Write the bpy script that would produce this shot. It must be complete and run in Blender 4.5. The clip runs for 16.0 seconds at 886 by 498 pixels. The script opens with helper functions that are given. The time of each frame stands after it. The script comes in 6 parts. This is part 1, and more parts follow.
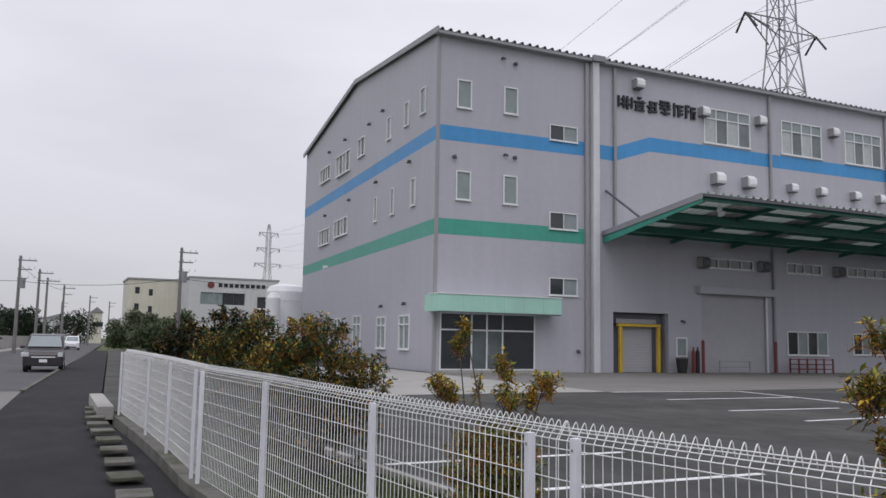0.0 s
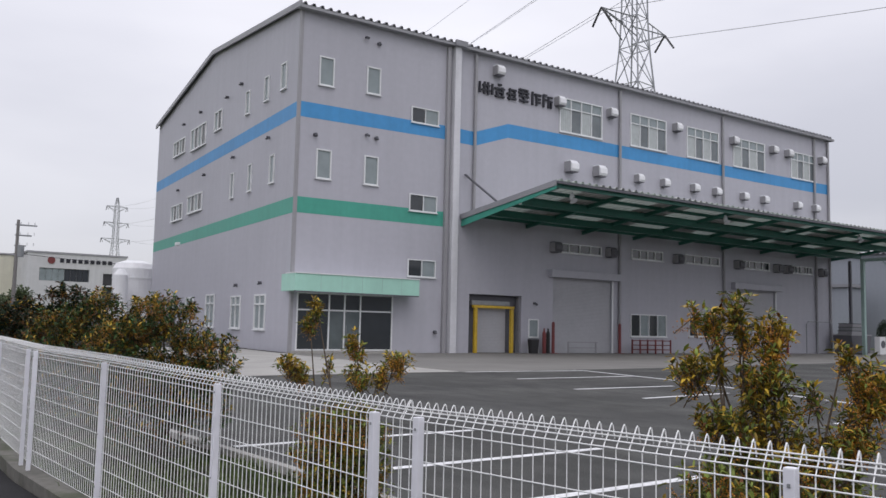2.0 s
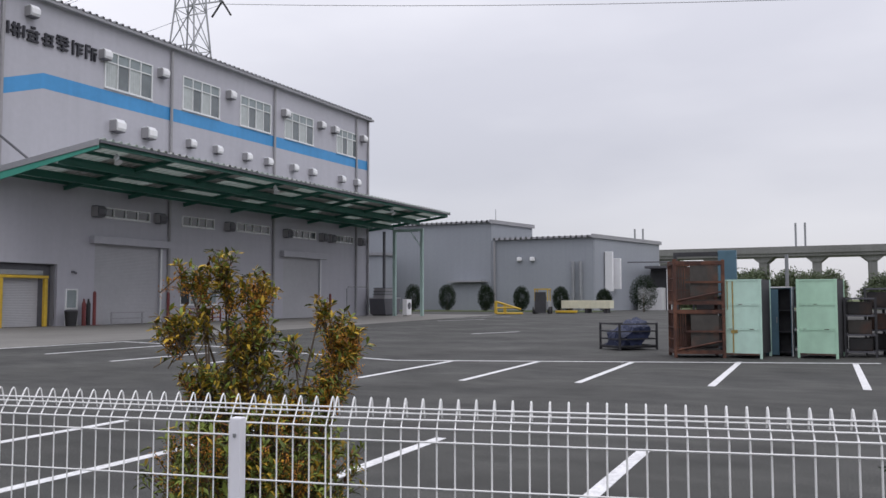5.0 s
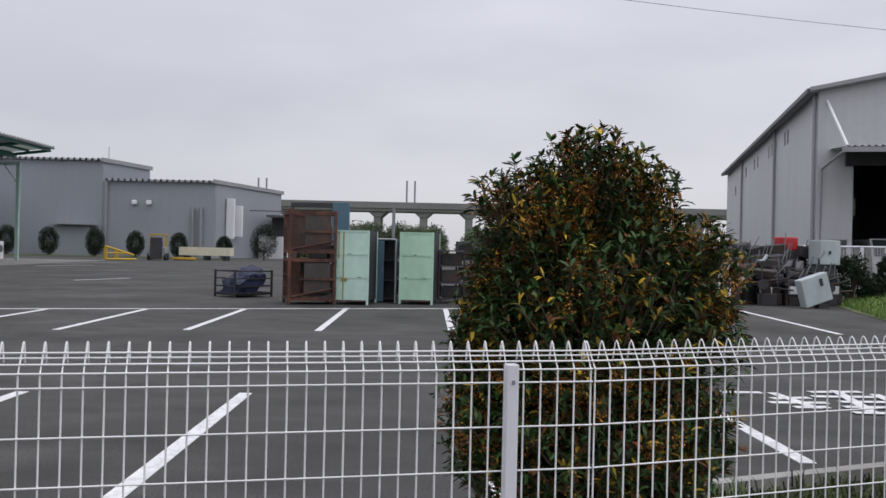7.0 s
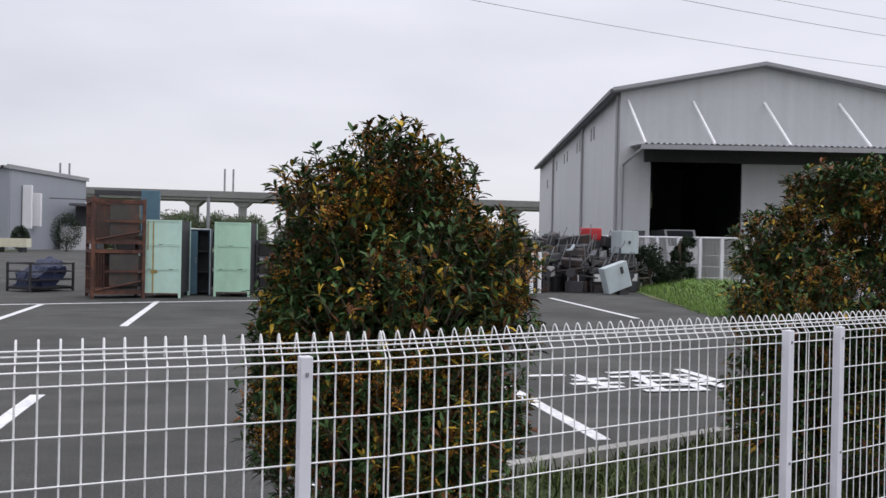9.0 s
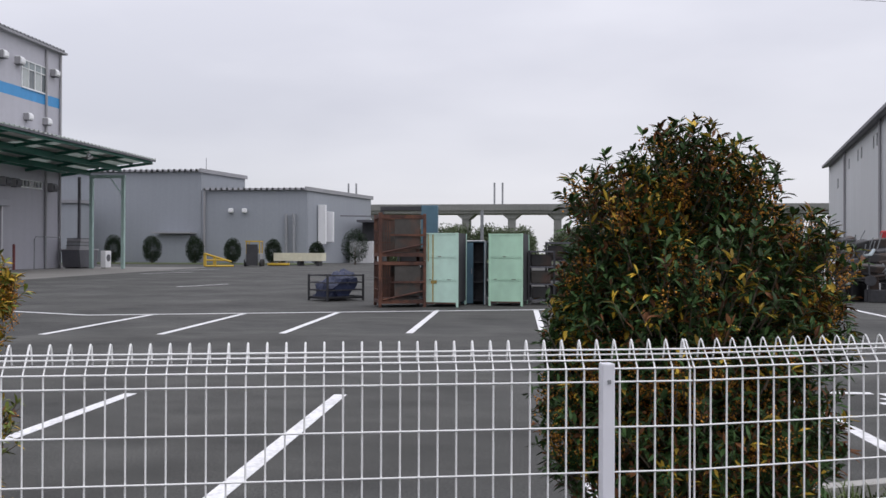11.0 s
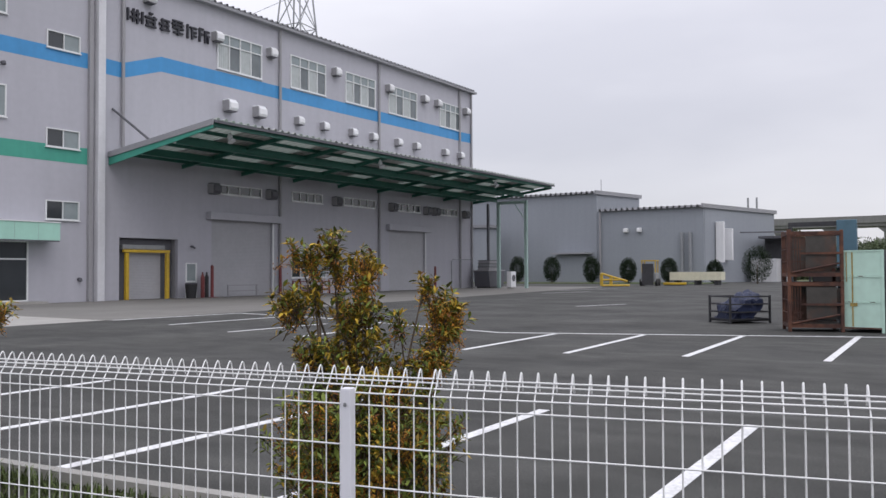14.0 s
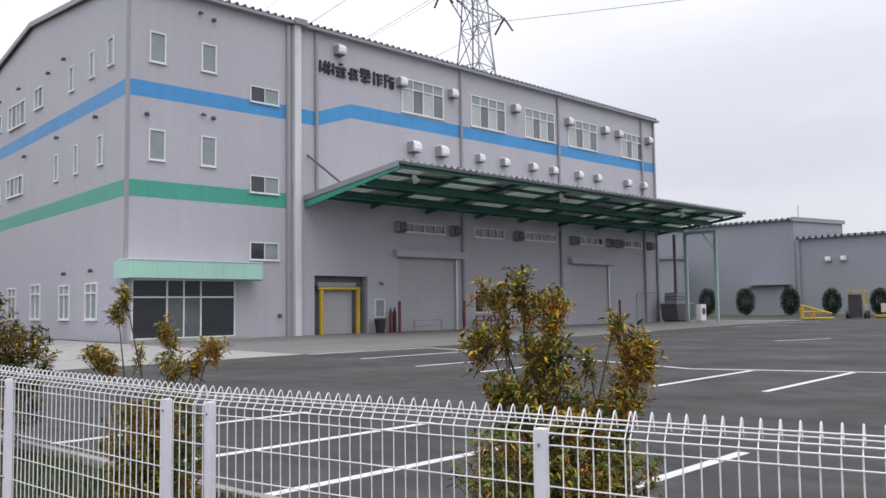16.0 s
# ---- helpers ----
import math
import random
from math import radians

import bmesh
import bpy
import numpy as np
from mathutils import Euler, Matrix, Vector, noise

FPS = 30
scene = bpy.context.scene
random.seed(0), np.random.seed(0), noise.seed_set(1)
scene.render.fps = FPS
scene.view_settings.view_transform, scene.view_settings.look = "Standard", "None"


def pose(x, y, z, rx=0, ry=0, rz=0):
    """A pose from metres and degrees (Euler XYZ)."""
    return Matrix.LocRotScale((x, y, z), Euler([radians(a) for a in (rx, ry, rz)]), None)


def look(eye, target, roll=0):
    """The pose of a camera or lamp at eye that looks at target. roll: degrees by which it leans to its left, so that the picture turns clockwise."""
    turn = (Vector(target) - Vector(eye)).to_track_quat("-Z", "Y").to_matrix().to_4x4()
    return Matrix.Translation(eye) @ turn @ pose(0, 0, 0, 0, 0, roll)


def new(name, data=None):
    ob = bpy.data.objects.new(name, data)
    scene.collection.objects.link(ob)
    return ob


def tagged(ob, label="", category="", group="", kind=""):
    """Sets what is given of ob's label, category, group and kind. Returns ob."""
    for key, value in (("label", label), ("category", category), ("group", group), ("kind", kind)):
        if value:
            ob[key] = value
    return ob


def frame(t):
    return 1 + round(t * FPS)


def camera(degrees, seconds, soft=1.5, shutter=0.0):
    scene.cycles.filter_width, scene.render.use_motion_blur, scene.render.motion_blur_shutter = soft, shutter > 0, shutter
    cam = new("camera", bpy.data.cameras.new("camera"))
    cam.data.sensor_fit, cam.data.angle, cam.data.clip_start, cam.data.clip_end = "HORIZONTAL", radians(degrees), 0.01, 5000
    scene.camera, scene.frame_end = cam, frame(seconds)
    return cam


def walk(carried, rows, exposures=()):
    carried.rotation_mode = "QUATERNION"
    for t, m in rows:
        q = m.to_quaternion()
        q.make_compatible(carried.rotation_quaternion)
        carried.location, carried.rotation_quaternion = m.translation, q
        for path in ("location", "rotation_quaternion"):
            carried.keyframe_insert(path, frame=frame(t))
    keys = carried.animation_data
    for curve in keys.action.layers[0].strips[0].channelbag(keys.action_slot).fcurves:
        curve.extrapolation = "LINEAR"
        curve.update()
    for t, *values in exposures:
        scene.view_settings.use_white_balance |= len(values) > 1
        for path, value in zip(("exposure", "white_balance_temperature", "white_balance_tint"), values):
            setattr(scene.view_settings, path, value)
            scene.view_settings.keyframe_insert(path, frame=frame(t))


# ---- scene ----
cam = camera(55.7, 16.0)
PATH = [
    (0, (0.021, -0.213, 1.499), (0.851, 1.592, 1.723), 1.0),
    (0.5, (0.046, -0.224, 1.507), (0.999, 1.521, 1.72), 1.4),
    (1, (0.072, -0.225, 1.507), (1.105, 1.473, 1.721), 0.9),
    (1.5, (0.068, -0.239, 1.504), (1.167, 1.418, 1.717), 1.2),
    (2, (0.063, -0.241, 1.5), (1.185, 1.404, 1.685), 1.3),
    (2.5, (0.06, -0.245, 1.497), (1.203, 1.387, 1.675), 0.7),
    (3, (0.076, -0.248, 1.496), (1.252, 1.362, 1.659), 0.8),
    (3.5, (0.123, -0.267, 1.494), (1.461, 1.212, 1.65), 0.9),
    (4, (0.17, -0.302, 1.489), (1.695, 0.984, 1.633), 0.7),
    (4.2, (0.183, -0.319, 1.487), (1.775, 0.883, 1.629), 0.7),
    (6.3, (0.542, -0.501, 1.423), (2.511, -0.153, 1.469), 0.9),
    (6.5, (0.469, -0.504, 1.423), (2.451, -0.242, 1.46), 1.7),
    (7, (0.351, -0.544, 1.436), (2.35, -0.526, 1.443), 1.3),
    (7.5, (0.314, -0.589, 1.439), (2.302, -0.807, 1.438), 1.0),
    (8, (0.358, -0.616, 1.432), (2.317, -1.019, 1.439), 1.4),
    (8.2, (0.357, -0.627, 1.434), (2.294, -1.127, 1.439), 1.3),
    (10.3, (0.358, -0.595, 1.44), (2.358, -0.576, 1.435), 0.5),
    (10.5, (0.406, -0.566, 1.428), (2.404, -0.478, 1.432), 0.4),
    (11, (0.366, -0.538, 1.427), (2.353, -0.309, 1.436), 0.2),
    (11.5, (0.299, -0.517, 1.443), (2.234, -0.015, 1.467), 0.1),
    (12, (0.297, -0.496, 1.449), (2.17, 0.206, 1.47), 0.2),
    (12.5, (0.294, -0.5, 1.452), (2.141, 0.267, 1.469), -0.4),
    (13, (0.313, -0.491, 1.451), (2.147, 0.309, 1.449), -0.3),
    (13.5, (0.285, -0.483, 1.462), (2.056, 0.446, 1.465), -0.2),
    (14, (0.244, -0.469, 1.48), (1.92, 0.621, 1.535), -0.3),
    (14.5, (0.221, -0.464, 1.489), (1.823, 0.73, 1.567), -0.6),
    (15, (0.217, -0.467, 1.495), (1.735, 0.831, 1.598), -0.7),
    (15.5, (0.215, -0.463, 1.497), (1.654, 0.922, 1.613), -0.6),
    (16, (0.212, -0.461, 1.499), (1.613, 0.959, 1.639), -0.8),
]
walk(cam, [(t, look(eye, target, roll)) for t, eye, target, roll in PATH],
     exposures=[(0, -0.36), (1.5, -0.28), (3.5, -0.04), (6.5, -0.25), (7.3, -0.25), (8.1, -0.1), (10.4, 0.02), (11.5, -0.12), (12.5, -0.14), (13.2, -0.12), (14.5, 0.0), (16, 0.08)])
# ---- light ----
world = bpy.data.worlds.new("overcast_sky")
scene.world = world
world.use_nodes = True
wn, wl = world.node_tree.nodes, world.node_tree.links
wn.clear()
sky = wn.new("ShaderNodeTexSky")
sky.sky_type, sky.sun_disc = "NISHITA", False
sky.sun_elevation, sky.sun_rotation = radians(48), radians(200)
coord = wn.new("ShaderNodeTexCoord")
split = wn.new("ShaderNodeSeparateXYZ")
wl.new(coord.outputs["Generated"], split.inputs[0])
lift = wn.new("ShaderNodeMapRange")          # an overcast dome: three times as bright overhead as at the horizon
for key, value in (("From Min", 0.0), ("From Max", 1.0), ("To Min", 0.66), ("To Max", 1.75)):
    lift.inputs[key].default_value = value
wl.new(split.outputs["Z"], lift.inputs["Value"])
squash = wn.new("ShaderNodeMapping")
squash.inputs["Scale"].default_value = (1.0, 1.0, 3.4)
wl.new(coord.outputs["Generated"], squash.inputs["Vector"])
cloud = wn.new("ShaderNodeTexNoise")
cloud.inputs["Scale"].default_value, cloud.inputs["Detail"].default_value = 1.5, 5.0
cloud.inputs["Roughness"].default_value = 0.45
wl.new(squash.outputs[0], cloud.inputs["Vector"])
ramp = wn.new("ShaderNodeValToRGB")
ramp.color_ramp.elements[0].position, ramp.color_ramp.elements[1].position = 0.33, 0.66
ramp.color_ramp.elements[0].color = (0.77, 0.77, 0.86, 1)
ramp.color_ramp.elements[1].color = (1.04, 1.03, 1.11, 1)
wl.new(cloud.outputs["Fac"], ramp.inputs[0])
times = wn.new("ShaderNodeVectorMath")
times.operation = "SCALE"
wl.new(ramp.outputs[0], times.inputs[0])
wl.new(lift.outputs[0], times.inputs["Scale"])
blue = wn.new("ShaderNodeVectorMath")
blue.operation = "SCALE"
blue.inputs["Scale"].default_value = 0.012
wl.new(sky.outputs[0], blue.inputs[0])
add = wn.new("ShaderNodeVectorMath")
wl.new(times.outputs[0], add.inputs[0])
wl.new(blue.outputs[0], add.inputs[1])
back = wn.new("ShaderNodeBackground")
wl.new(add.outputs[0], back.inputs["Color"])
back.inputs["Strength"].default_value = 1.0
wl.new(back.outputs[0], wn.new("ShaderNodeOutputWorld").inputs[0])

sun = new("sun", bpy.data.lights.new("sun", "SUN"))
sun.data.energy, sun.data.angle, sun.data.color = 0.6, radians(40), (1.0, 0.97, 0.93)
sun.matrix_world = look((-20, -40, 60), (0, 0, 0))


# ---- materials ----
def material(name, color, rough=0.7, metal=0.0, grain=0.0, scale=8.0, stain=0.0, stain_scale=0.6, bump=0.0, bump_scale=30.0,
             ribs=0.0, rib_axis="Z", rib_size=0.1, vary=0.0, streaks=0.0, second=None, spec=0.5, island=0.0, blotch=0.0):
    """A surface with fine grain, broad stains, streaks down it, ribs and relief, all in metres."""
    m = bpy.data.materials.new(name)
    m.use_nodes = True
    n, l = m.node_tree.nodes, m.node_tree.links
    b = n["Principled BSDF"]
    b.inputs["Roughness"].default_value, b.inputs["Metallic"].default_value = rough, metal
    b.inputs["Specular IOR Level"].default_value = spec
    tc = n.new("ShaderNodeNewGeometry").outputs["Position"]
    tone = n.new("ShaderNodeRGB").outputs[0]
    tone.default_value = (*color, 1)

    def noise_at(size, detail=4.0, stretch=None):
        t = n.new("ShaderNodeTexNoise")
        t.inputs["Scale"].default_value, t.inputs["Detail"].default_value = size, detail
        src = tc
        if stretch:
            mp = n.new("ShaderNodeMapping")
            mp.inputs["Scale"].default_value = stretch
            l.new(tc, mp.inputs["Vector"])
            src = mp.outputs[0]
        l.new(src, t.inputs["Vector"])
        return t.outputs["Fac"]

    def scaled(value, amount, tone_in):
        r = n.new("ShaderNodeMapRange")
        r.inputs["From Min"].default_value, r.inputs["From Max"].default_value = 0.25, 0.75
        r.inputs["To Min"].default_value, r.inputs["To Max"].default_value = 1 - amount, 1 + amount
        l.new(value, r.inputs["Value"])
        v = n.new("ShaderNodeVectorMath")
        v.operation = "SCALE"
        l.new(tone_in, v.inputs[0])
        l.new(r.outputs[0], v.inputs["Scale"])
        return v.outputs[0]

    if second:
        mix = n.new("ShaderNodeMix")
        mix.data_type = "RGBA"
        r = n.new("ShaderNodeMapRange")
        r.inputs["From Min"].default_value, r.inputs["From Max"].default_value = 0.47, 0.6
        l.new(noise_at(second[1], 6.0), r.inputs["Value"])
        l.new(r.outputs[0], mix.inputs["Factor"])
        l.new(tone, mix.inputs["A"])
        mix.inputs["B"].default_value = (*second[0], 1)
        tone = mix.outputs["Result"]
    if grain:
        tone = scaled(noise_at(scale, 6.0), grain, tone)
    if stain:
        tone = scaled(noise_at(stain_scale, 3.0), stain, tone)
    if blotch:
        tone = scaled(noise_at(2.4, 8.0, (1.0, 0.45, 1.0)), blotch, tone)
    if streaks:
        tone = scaled(noise_at(1.0, 4.0, (2.2, 2.2, 0.12)), streaks, tone)
    if vary:
        tone = scaled(n.new("ShaderNodeObjectInfo").outputs["Random"], vary, tone)
    if island:
        tone = scaled(n.new("ShaderNodeNewGeometry").outputs["Random Per Island"], island, tone)
    l.new(tone, b.inputs["Base Color"])
    height = None
    if ribs:
        w = n.new("ShaderNodeTexWave")
        w.bands_direction, w.wave_profile = rib_axis, "SIN"
        w.inputs["Scale"].default_value = 0.314 / rib_size
        l.new(tc, w.inputs["Vector"])
        bp = n.new("ShaderNodeBump")
        bp.inputs["Strength"].default_value, bp.inputs["Distance"].default_value = ribs, 0.02
        l.new(w.outputs["Fac"], bp.inputs["Height"])
        height = bp.outputs[0]
    if bump:
        bp = n.new("ShaderNodeBump")
        bp.inputs["Strength"].default_value, bp.inputs["Distance"].default_value = bump, 0.01
        l.new(noise_at(bump_scale, 5.0), bp.inputs["Height"])
        if height:
            l.new(height, bp.inputs["Normal"])
        height = bp.outputs[0]
    if height:
        l.new(height, b.inputs["Normal"])
    return m


SIDING = material("grey_siding", (0.422, 0.418, 0.465), 0.55, grain=0.03, scale=3, stain=0.05, stain_scale=0.12, ribs=0.06, rib_size=0.45, streaks=0.035)
SIDING_FAR = material("grey_corrugated_siding", (0.285, 0.305, 0.34), 0.5, grain=0.03, scale=3, stain=0.06, stain_scale=0.1, ribs=0.12, rib_axis="Y", rib_size=0.5, streaks=0.025)
SIDING_PALE = material("pale_grey_siding", (0.47, 0.48, 0.495), 0.5, grain=0.03, scale=3, stain=0.05, stain_scale=0.15, ribs=0.1, rib_axis="Y", rib_size=0.5, streaks=0.06)
BLUE = material("blue_paint", (0.055, 0.27, 0.56), 0.5, grain=0.05, scale=3, stain=0.07, stain_scale=0.3, streaks=0.06)
GREEN = material("green_paint", (0.06, 0.33, 0.25), 0.5, grain=0.05, scale=3, stain=0.07, stain_scale=0.3, streaks=0.06)
MINT = material("mint_panel", (0.36, 0.62, 0.52), 0.45, grain=0.03, scale=4, stain=0.05, streaks=0.05)
STEEL_GREEN = material("green_steel", (0.03, 0.145, 0.11), 0.5, grain=0.08, scale=6, stain=0.1, bump=0.1)
PALE_GREEN_STEEL = material("pale_green_steel", (0.33, 0.45, 0.42), 0.5, grain=0.06, scale=6, stain=0.1)
TRIM = material("grey_trim", (0.30, 0.30, 0.32), 0.5, grain=0.05, scale=5, stain=0.06)
DARK_TRIM = material("dark_grey_trim", (0.10, 0.10, 0.115), 0.5, grain=0.08, scale=5, stain=0.1)
PIPE = material("grey_downpipe", (0.30, 0.295, 0.31), 0.45, grain=0.05, scale=6, streaks=0.06)
WHITE_METAL = material("white_metal", (0.78, 0.78, 0.80), 0.4, grain=0.03, scale=8, stain=0.04, streaks=0.05)
DUCT_PALE = material("pale_duct_sheet", (0.6, 0.6, 0.63), 0.4, grain=0.04, scale=6, stain=0.1, stain_scale=0.4, streaks=0.12)
ALU = material("white_aluminium", (0.72, 0.73, 0.74), 0.35, grain=0.03, scale=10, stain=0.04)
ROOF = material("grey_roof_sheet", (0.25, 0.25, 0.27), 0.5, grain=0.06, scale=4, stain=0.1, stain_scale=0.3)
CANOPY_SHEET = material("canopy_roof_sheet", (0.52, 0.53, 0.51), 0.55, grain=0.06, scale=4, stain=0.12, stain_scale=0.5)


def lets_light_through(m, share, color):
    """Thin weathered sheet: part of the daylight comes through it."""
    nodes, links = m.node_tree.nodes, m.node_tree.links
    glow, both = nodes.new("ShaderNodeBsdfTranslucent"), nodes.new("ShaderNodeMixShader")
    glow.inputs["Color"].default_value = (*color, 1)
    both.inputs[0].default_value = share
    links.new(nodes["Principled BSDF"].outputs[0], both.inputs[1])
    links.new(glow.outputs[0], both.inputs[2])
    links.new(both.outputs[0], nodes["Material Output"].inputs["Surface"])
    return m


SKYLIGHT_SHEET = lets_light_through(material("translucent_canopy_sheet", (0.5, 0.53, 0.5), 0.5, grain=0.06, scale=4, stain=0.15, stain_scale=0.5), 0.2, (0.55, 0.62, 0.56))
GLASS_DARK = material("dark_window_glass", (0.035, 0.04, 0.045), 0.06, grain=0.1, scale=1.5, spec=0.7)
GLASS_MID = material("grey_window_glass", (0.16, 0.18, 0.19), 0.08, grain=0.12, scale=1.5, stain=0.15)
GLASS_PALE = material("frosted_window_glass", (0.25, 0.29, 0.30), 0.16, grain=0.08, scale=1.2, stain=0.1)
CURTAIN = material("pale_curtain_behind_glass", (0.42, 0.45, 0.45), 0.25, grain=0.1, scale=3, ribs=0.5, rib_axis="X", rib_size=0.16)
SHUTTER = material("grey_roller_shutter", (0.40, 0.40, 0.425), 0.45, grain=0.04, scale=5, stain=0.05, ribs=0.5, rib_size=0.09)
YELLOW = material("yellow_paint", (0.55, 0.36, 0.03), 0.5, grain=0.12, scale=6, stain=0.15)
RED = material("red_paint", (0.17, 0.035, 0.035), 0.5, grain=0.12, scale=6, stain=0.15)
BLACK = material("black_rubber", (0.02, 0.02, 0.022), 0.6, grain=0.1, bump=0.1)
LETTER = material("black_letter", (0.012, 0.012, 0.02), 0.4, grain=0.05)
ASPHALT = material("asphalt", (0.058, 0.058, 0.0545), 0.85, grain=0.5, scale=55, stain=0.45, stain_scale=0.35, bump=0.5, bump_scale=90, second=((0.047, 0.047, 0.045), 0.33), spec=0.35, blotch=0.35)
ROAD_MAT = material("road_asphalt", (0.075, 0.074, 0.078), 0.85, grain=0.3, scale=60, stain=0.2, stain_scale=0.3, bump=0.4, bump_scale=90)
PATH_MAT = material("pavement_asphalt", (0.02, 0.0195, 0.021), 0.88, grain=0.45, scale=60, stain=0.3, stain_scale=0.5, bump=0.4, bump_scale=90, spec=0.25, blotch=0.3)
CONCRETE = material("concrete", (0.33, 0.32, 0.30), 0.85, grain=0.1, scale=14, stain=0.14, stain_scale=0.7, bump=0.25, bump_scale=40)
APRON = material("apron_concrete", (0.17, 0.163, 0.152), 0.85, grain=0.1, scale=10, stain=0.16, stain_scale=0.3, bump=0.2, bump_scale=40)
PAINT_LINE = material("worn_white_road_paint", (0.72, 0.72, 0.73), 0.7, grain=0.12, scale=40, stain=0.1, stain_scale=3, second=((0.6, 0.6, 0.61), 14.0), bump=0.2)
EARTH = material("dark_earth", (0.045, 0.042, 0.03), 0.95, grain=0.3, scale=14, stain=0.25, stain_scale=1.2, bump=0.6, bump_scale=22, second=((0.045, 0.062, 0.022), 1.6), spec=0.2)
FIELD = material("grass_ground", (0.07, 0.105, 0.032), 0.95, grain=0.3, scale=6, stain=0.3, stain_scale=0.2, bump=0.5, bump_scale=10, second=((0.10, 0.10, 0.045), 0.4))
FENCE_WHITE = material("white_coated_wire", (0.81, 0.81, 0.81), 0.4, grain=0.04, scale=14, stain=0.05, stain_scale=2)
POST_WHITE = material("white_post_paint", (0.74, 0.74, 0.79), 0.42, grain=0.04, scale=10, stain=0.07, stain_scale=2, streaks=0.05)
RUST = material("rusty_steel", (0.062, 0.027, 0.02), 0.8, grain=0.25, scale=9, stain=0.25, stain_scale=1.4, bump=0.5, second=((0.12, 0.05, 0.03), 2.2))
RUST_PLATE = material("rusty_plate", (0.05, 0.045, 0.04), 0.75, grain=0.2, scale=6, stain=0.25, stain_scale=1.1, second=((0.085, 0.045, 0.032), 1.4))
PALE_GREEN = material("pale_green_paint", (0.43, 0.66, 0.50), 0.5, grain=0.05, scale=6, stain=0.08, stain_scale=1.2, streaks=0.08)
PALE_MINT = material("pale_mint_paint", (0.50, 0.70, 0.60), 0.5, grain=0.05, scale=6, stain=0.08, stain_scale=1.2, streaks=0.08)
RUST_STREAK = material("rust_streak", (0.34, 0.25, 0.07), 0.7, grain=0.3, scale=5, streaks=0.3)
DRUM_BLUE = material("blue_drum_paint", (0.075, 0.15, 0.20), 0.5, grain=0.1, scale=5, stain=0.15)
NAVY = material("navy_tarpaulin", (0.018, 0.026, 0.065), 0.5, grain=0.15, scale=8, stain=0.2, bump=0.4, bump_scale=12)
SCRAP = material("oily_scrap_iron", (0.02, 0.019, 0.02), 0.6, grain=0.25, scale=9, stain=0.3, second=((0.045, 0.027, 0.02), 1.6))
BLUE_GREY = material("blue_grey_enamel", (0.40, 0.46, 0.48), 0.5, grain=0.06, scale=5, stain=0.15, streaks=0.15)
DARK_STEEL = material("dark_steel", (0.05, 0.05, 0.055), 0.6, metal=0.3, grain=0.2, scale=9, stain=0.2)
GREY_STEEL = material("grey_steel", (0.26, 0.27, 0.28), 0.5, metal=0.2, grain=0.12, scale=7, stain=0.15)
CREAM = material("cream_paint", (0.62, 0.60, 0.46), 0.6, grain=0.06, scale=5, stain=0.1, streaks=0.05)
PALE_WALL = material("pale_wall", (0.55, 0.55, 0.56), 0.6, grain=0.04, scale=4, stain=0.06, streaks=0.06)
CREAM_WALL = material("cream_wall", (0.60, 0.58, 0.48), 0.6, grain=0.04, scale=4, stain=0.06, streaks=0.06)
POLE = material("concrete_pole", (0.20, 0.19, 0.185), 0.8, grain=0.1, scale=6, stain=0.1)
GALV = material("galvanised_steel", (0.30, 0.31, 0.33), 0.5, metal=0.4, grain=0.08, scale=2, stain=0.1, stain_scale=0.3)
VIADUCT = material("viaduct_concrete", (0.2, 0.2, 0.198), 0.85, grain=0.08, scale=2, stain=0.14, stain_scale=0.12, streaks=0.1)
LEAF = material("osmanthus_leaf", (0.042, 0.082, 0.026), 0.5, grain=0.2, scale=6, island=0.5, spec=0.22)
LEAF_LIGHT = material("olive_leaf", (0.14, 0.175, 0.036), 0.5, grain=0.2, scale=6, island=0.45, spec=0.25)
LEAF_OLD = material("yellowing_leaf", (0.37, 0.25, 0.032), 0.5, grain=0.25, scale=6, island=0.45, spec=0.25)
LEAF_RUST = material("rusty_brown_leaf", (0.12, 0.05, 0.02), 0.55, grain=0.25, scale=6, island=0.4, spec=0.2)
FOOTING = material("dirty_concrete", (0.13, 0.125, 0.11), 0.9, grain=0.2, scale=14, stain=0.3, stain_scale=1.5, bump=0.3, second=((0.06, 0.065, 0.04), 1.2))
BLOSSOM = material("orange_blossom", (0.5, 0.22, 0.03), 0.7, grain=0.2, scale=9, island=0.4)
DARK_LEAF = material("dark_evergreen_leaf", (0.02, 0.033, 0.017), 0.6, grain=0.2, scale=4, island=0.4, spec=0.15)
FAR_LEAF = material("distant_foliage", (0.075, 0.10, 0.045), 0.7, grain=0.25, scale=2, island=0.4)
BED_GRASS = material("dull_bed_grass", (0.062, 0.085, 0.024), 0.6, grain=0.25, scale=3, island=0.5, spec=0.2)
GRASS_BLADE = material("grass_blade", (0.12, 0.21, 0.03), 0.6, grain=0.2, scale=3, island=0.4)
BARK = material("bark", (0.10, 0.075, 0.055), 0.9, grain=0.25, scale=20, bump=0.5, bump_scale=40)
CAR_PAINT = material("dark_car_paint", (0.03, 0.025, 0.03), 0.25, grain=0.05, spec=0.6)
LAMP_GLASS = material("clear_lamp_glass", (0.6, 0.62, 0.64), 0.15, grain=0.05)


# ---- building blocks ----
def mesh_of(bm, name, mat):
    me = bpy.data.meshes.new(name)
    bm.normal_update()
    bm.to_mesh(me)
    bm.free()
    me.materials.append(mat)
    return me


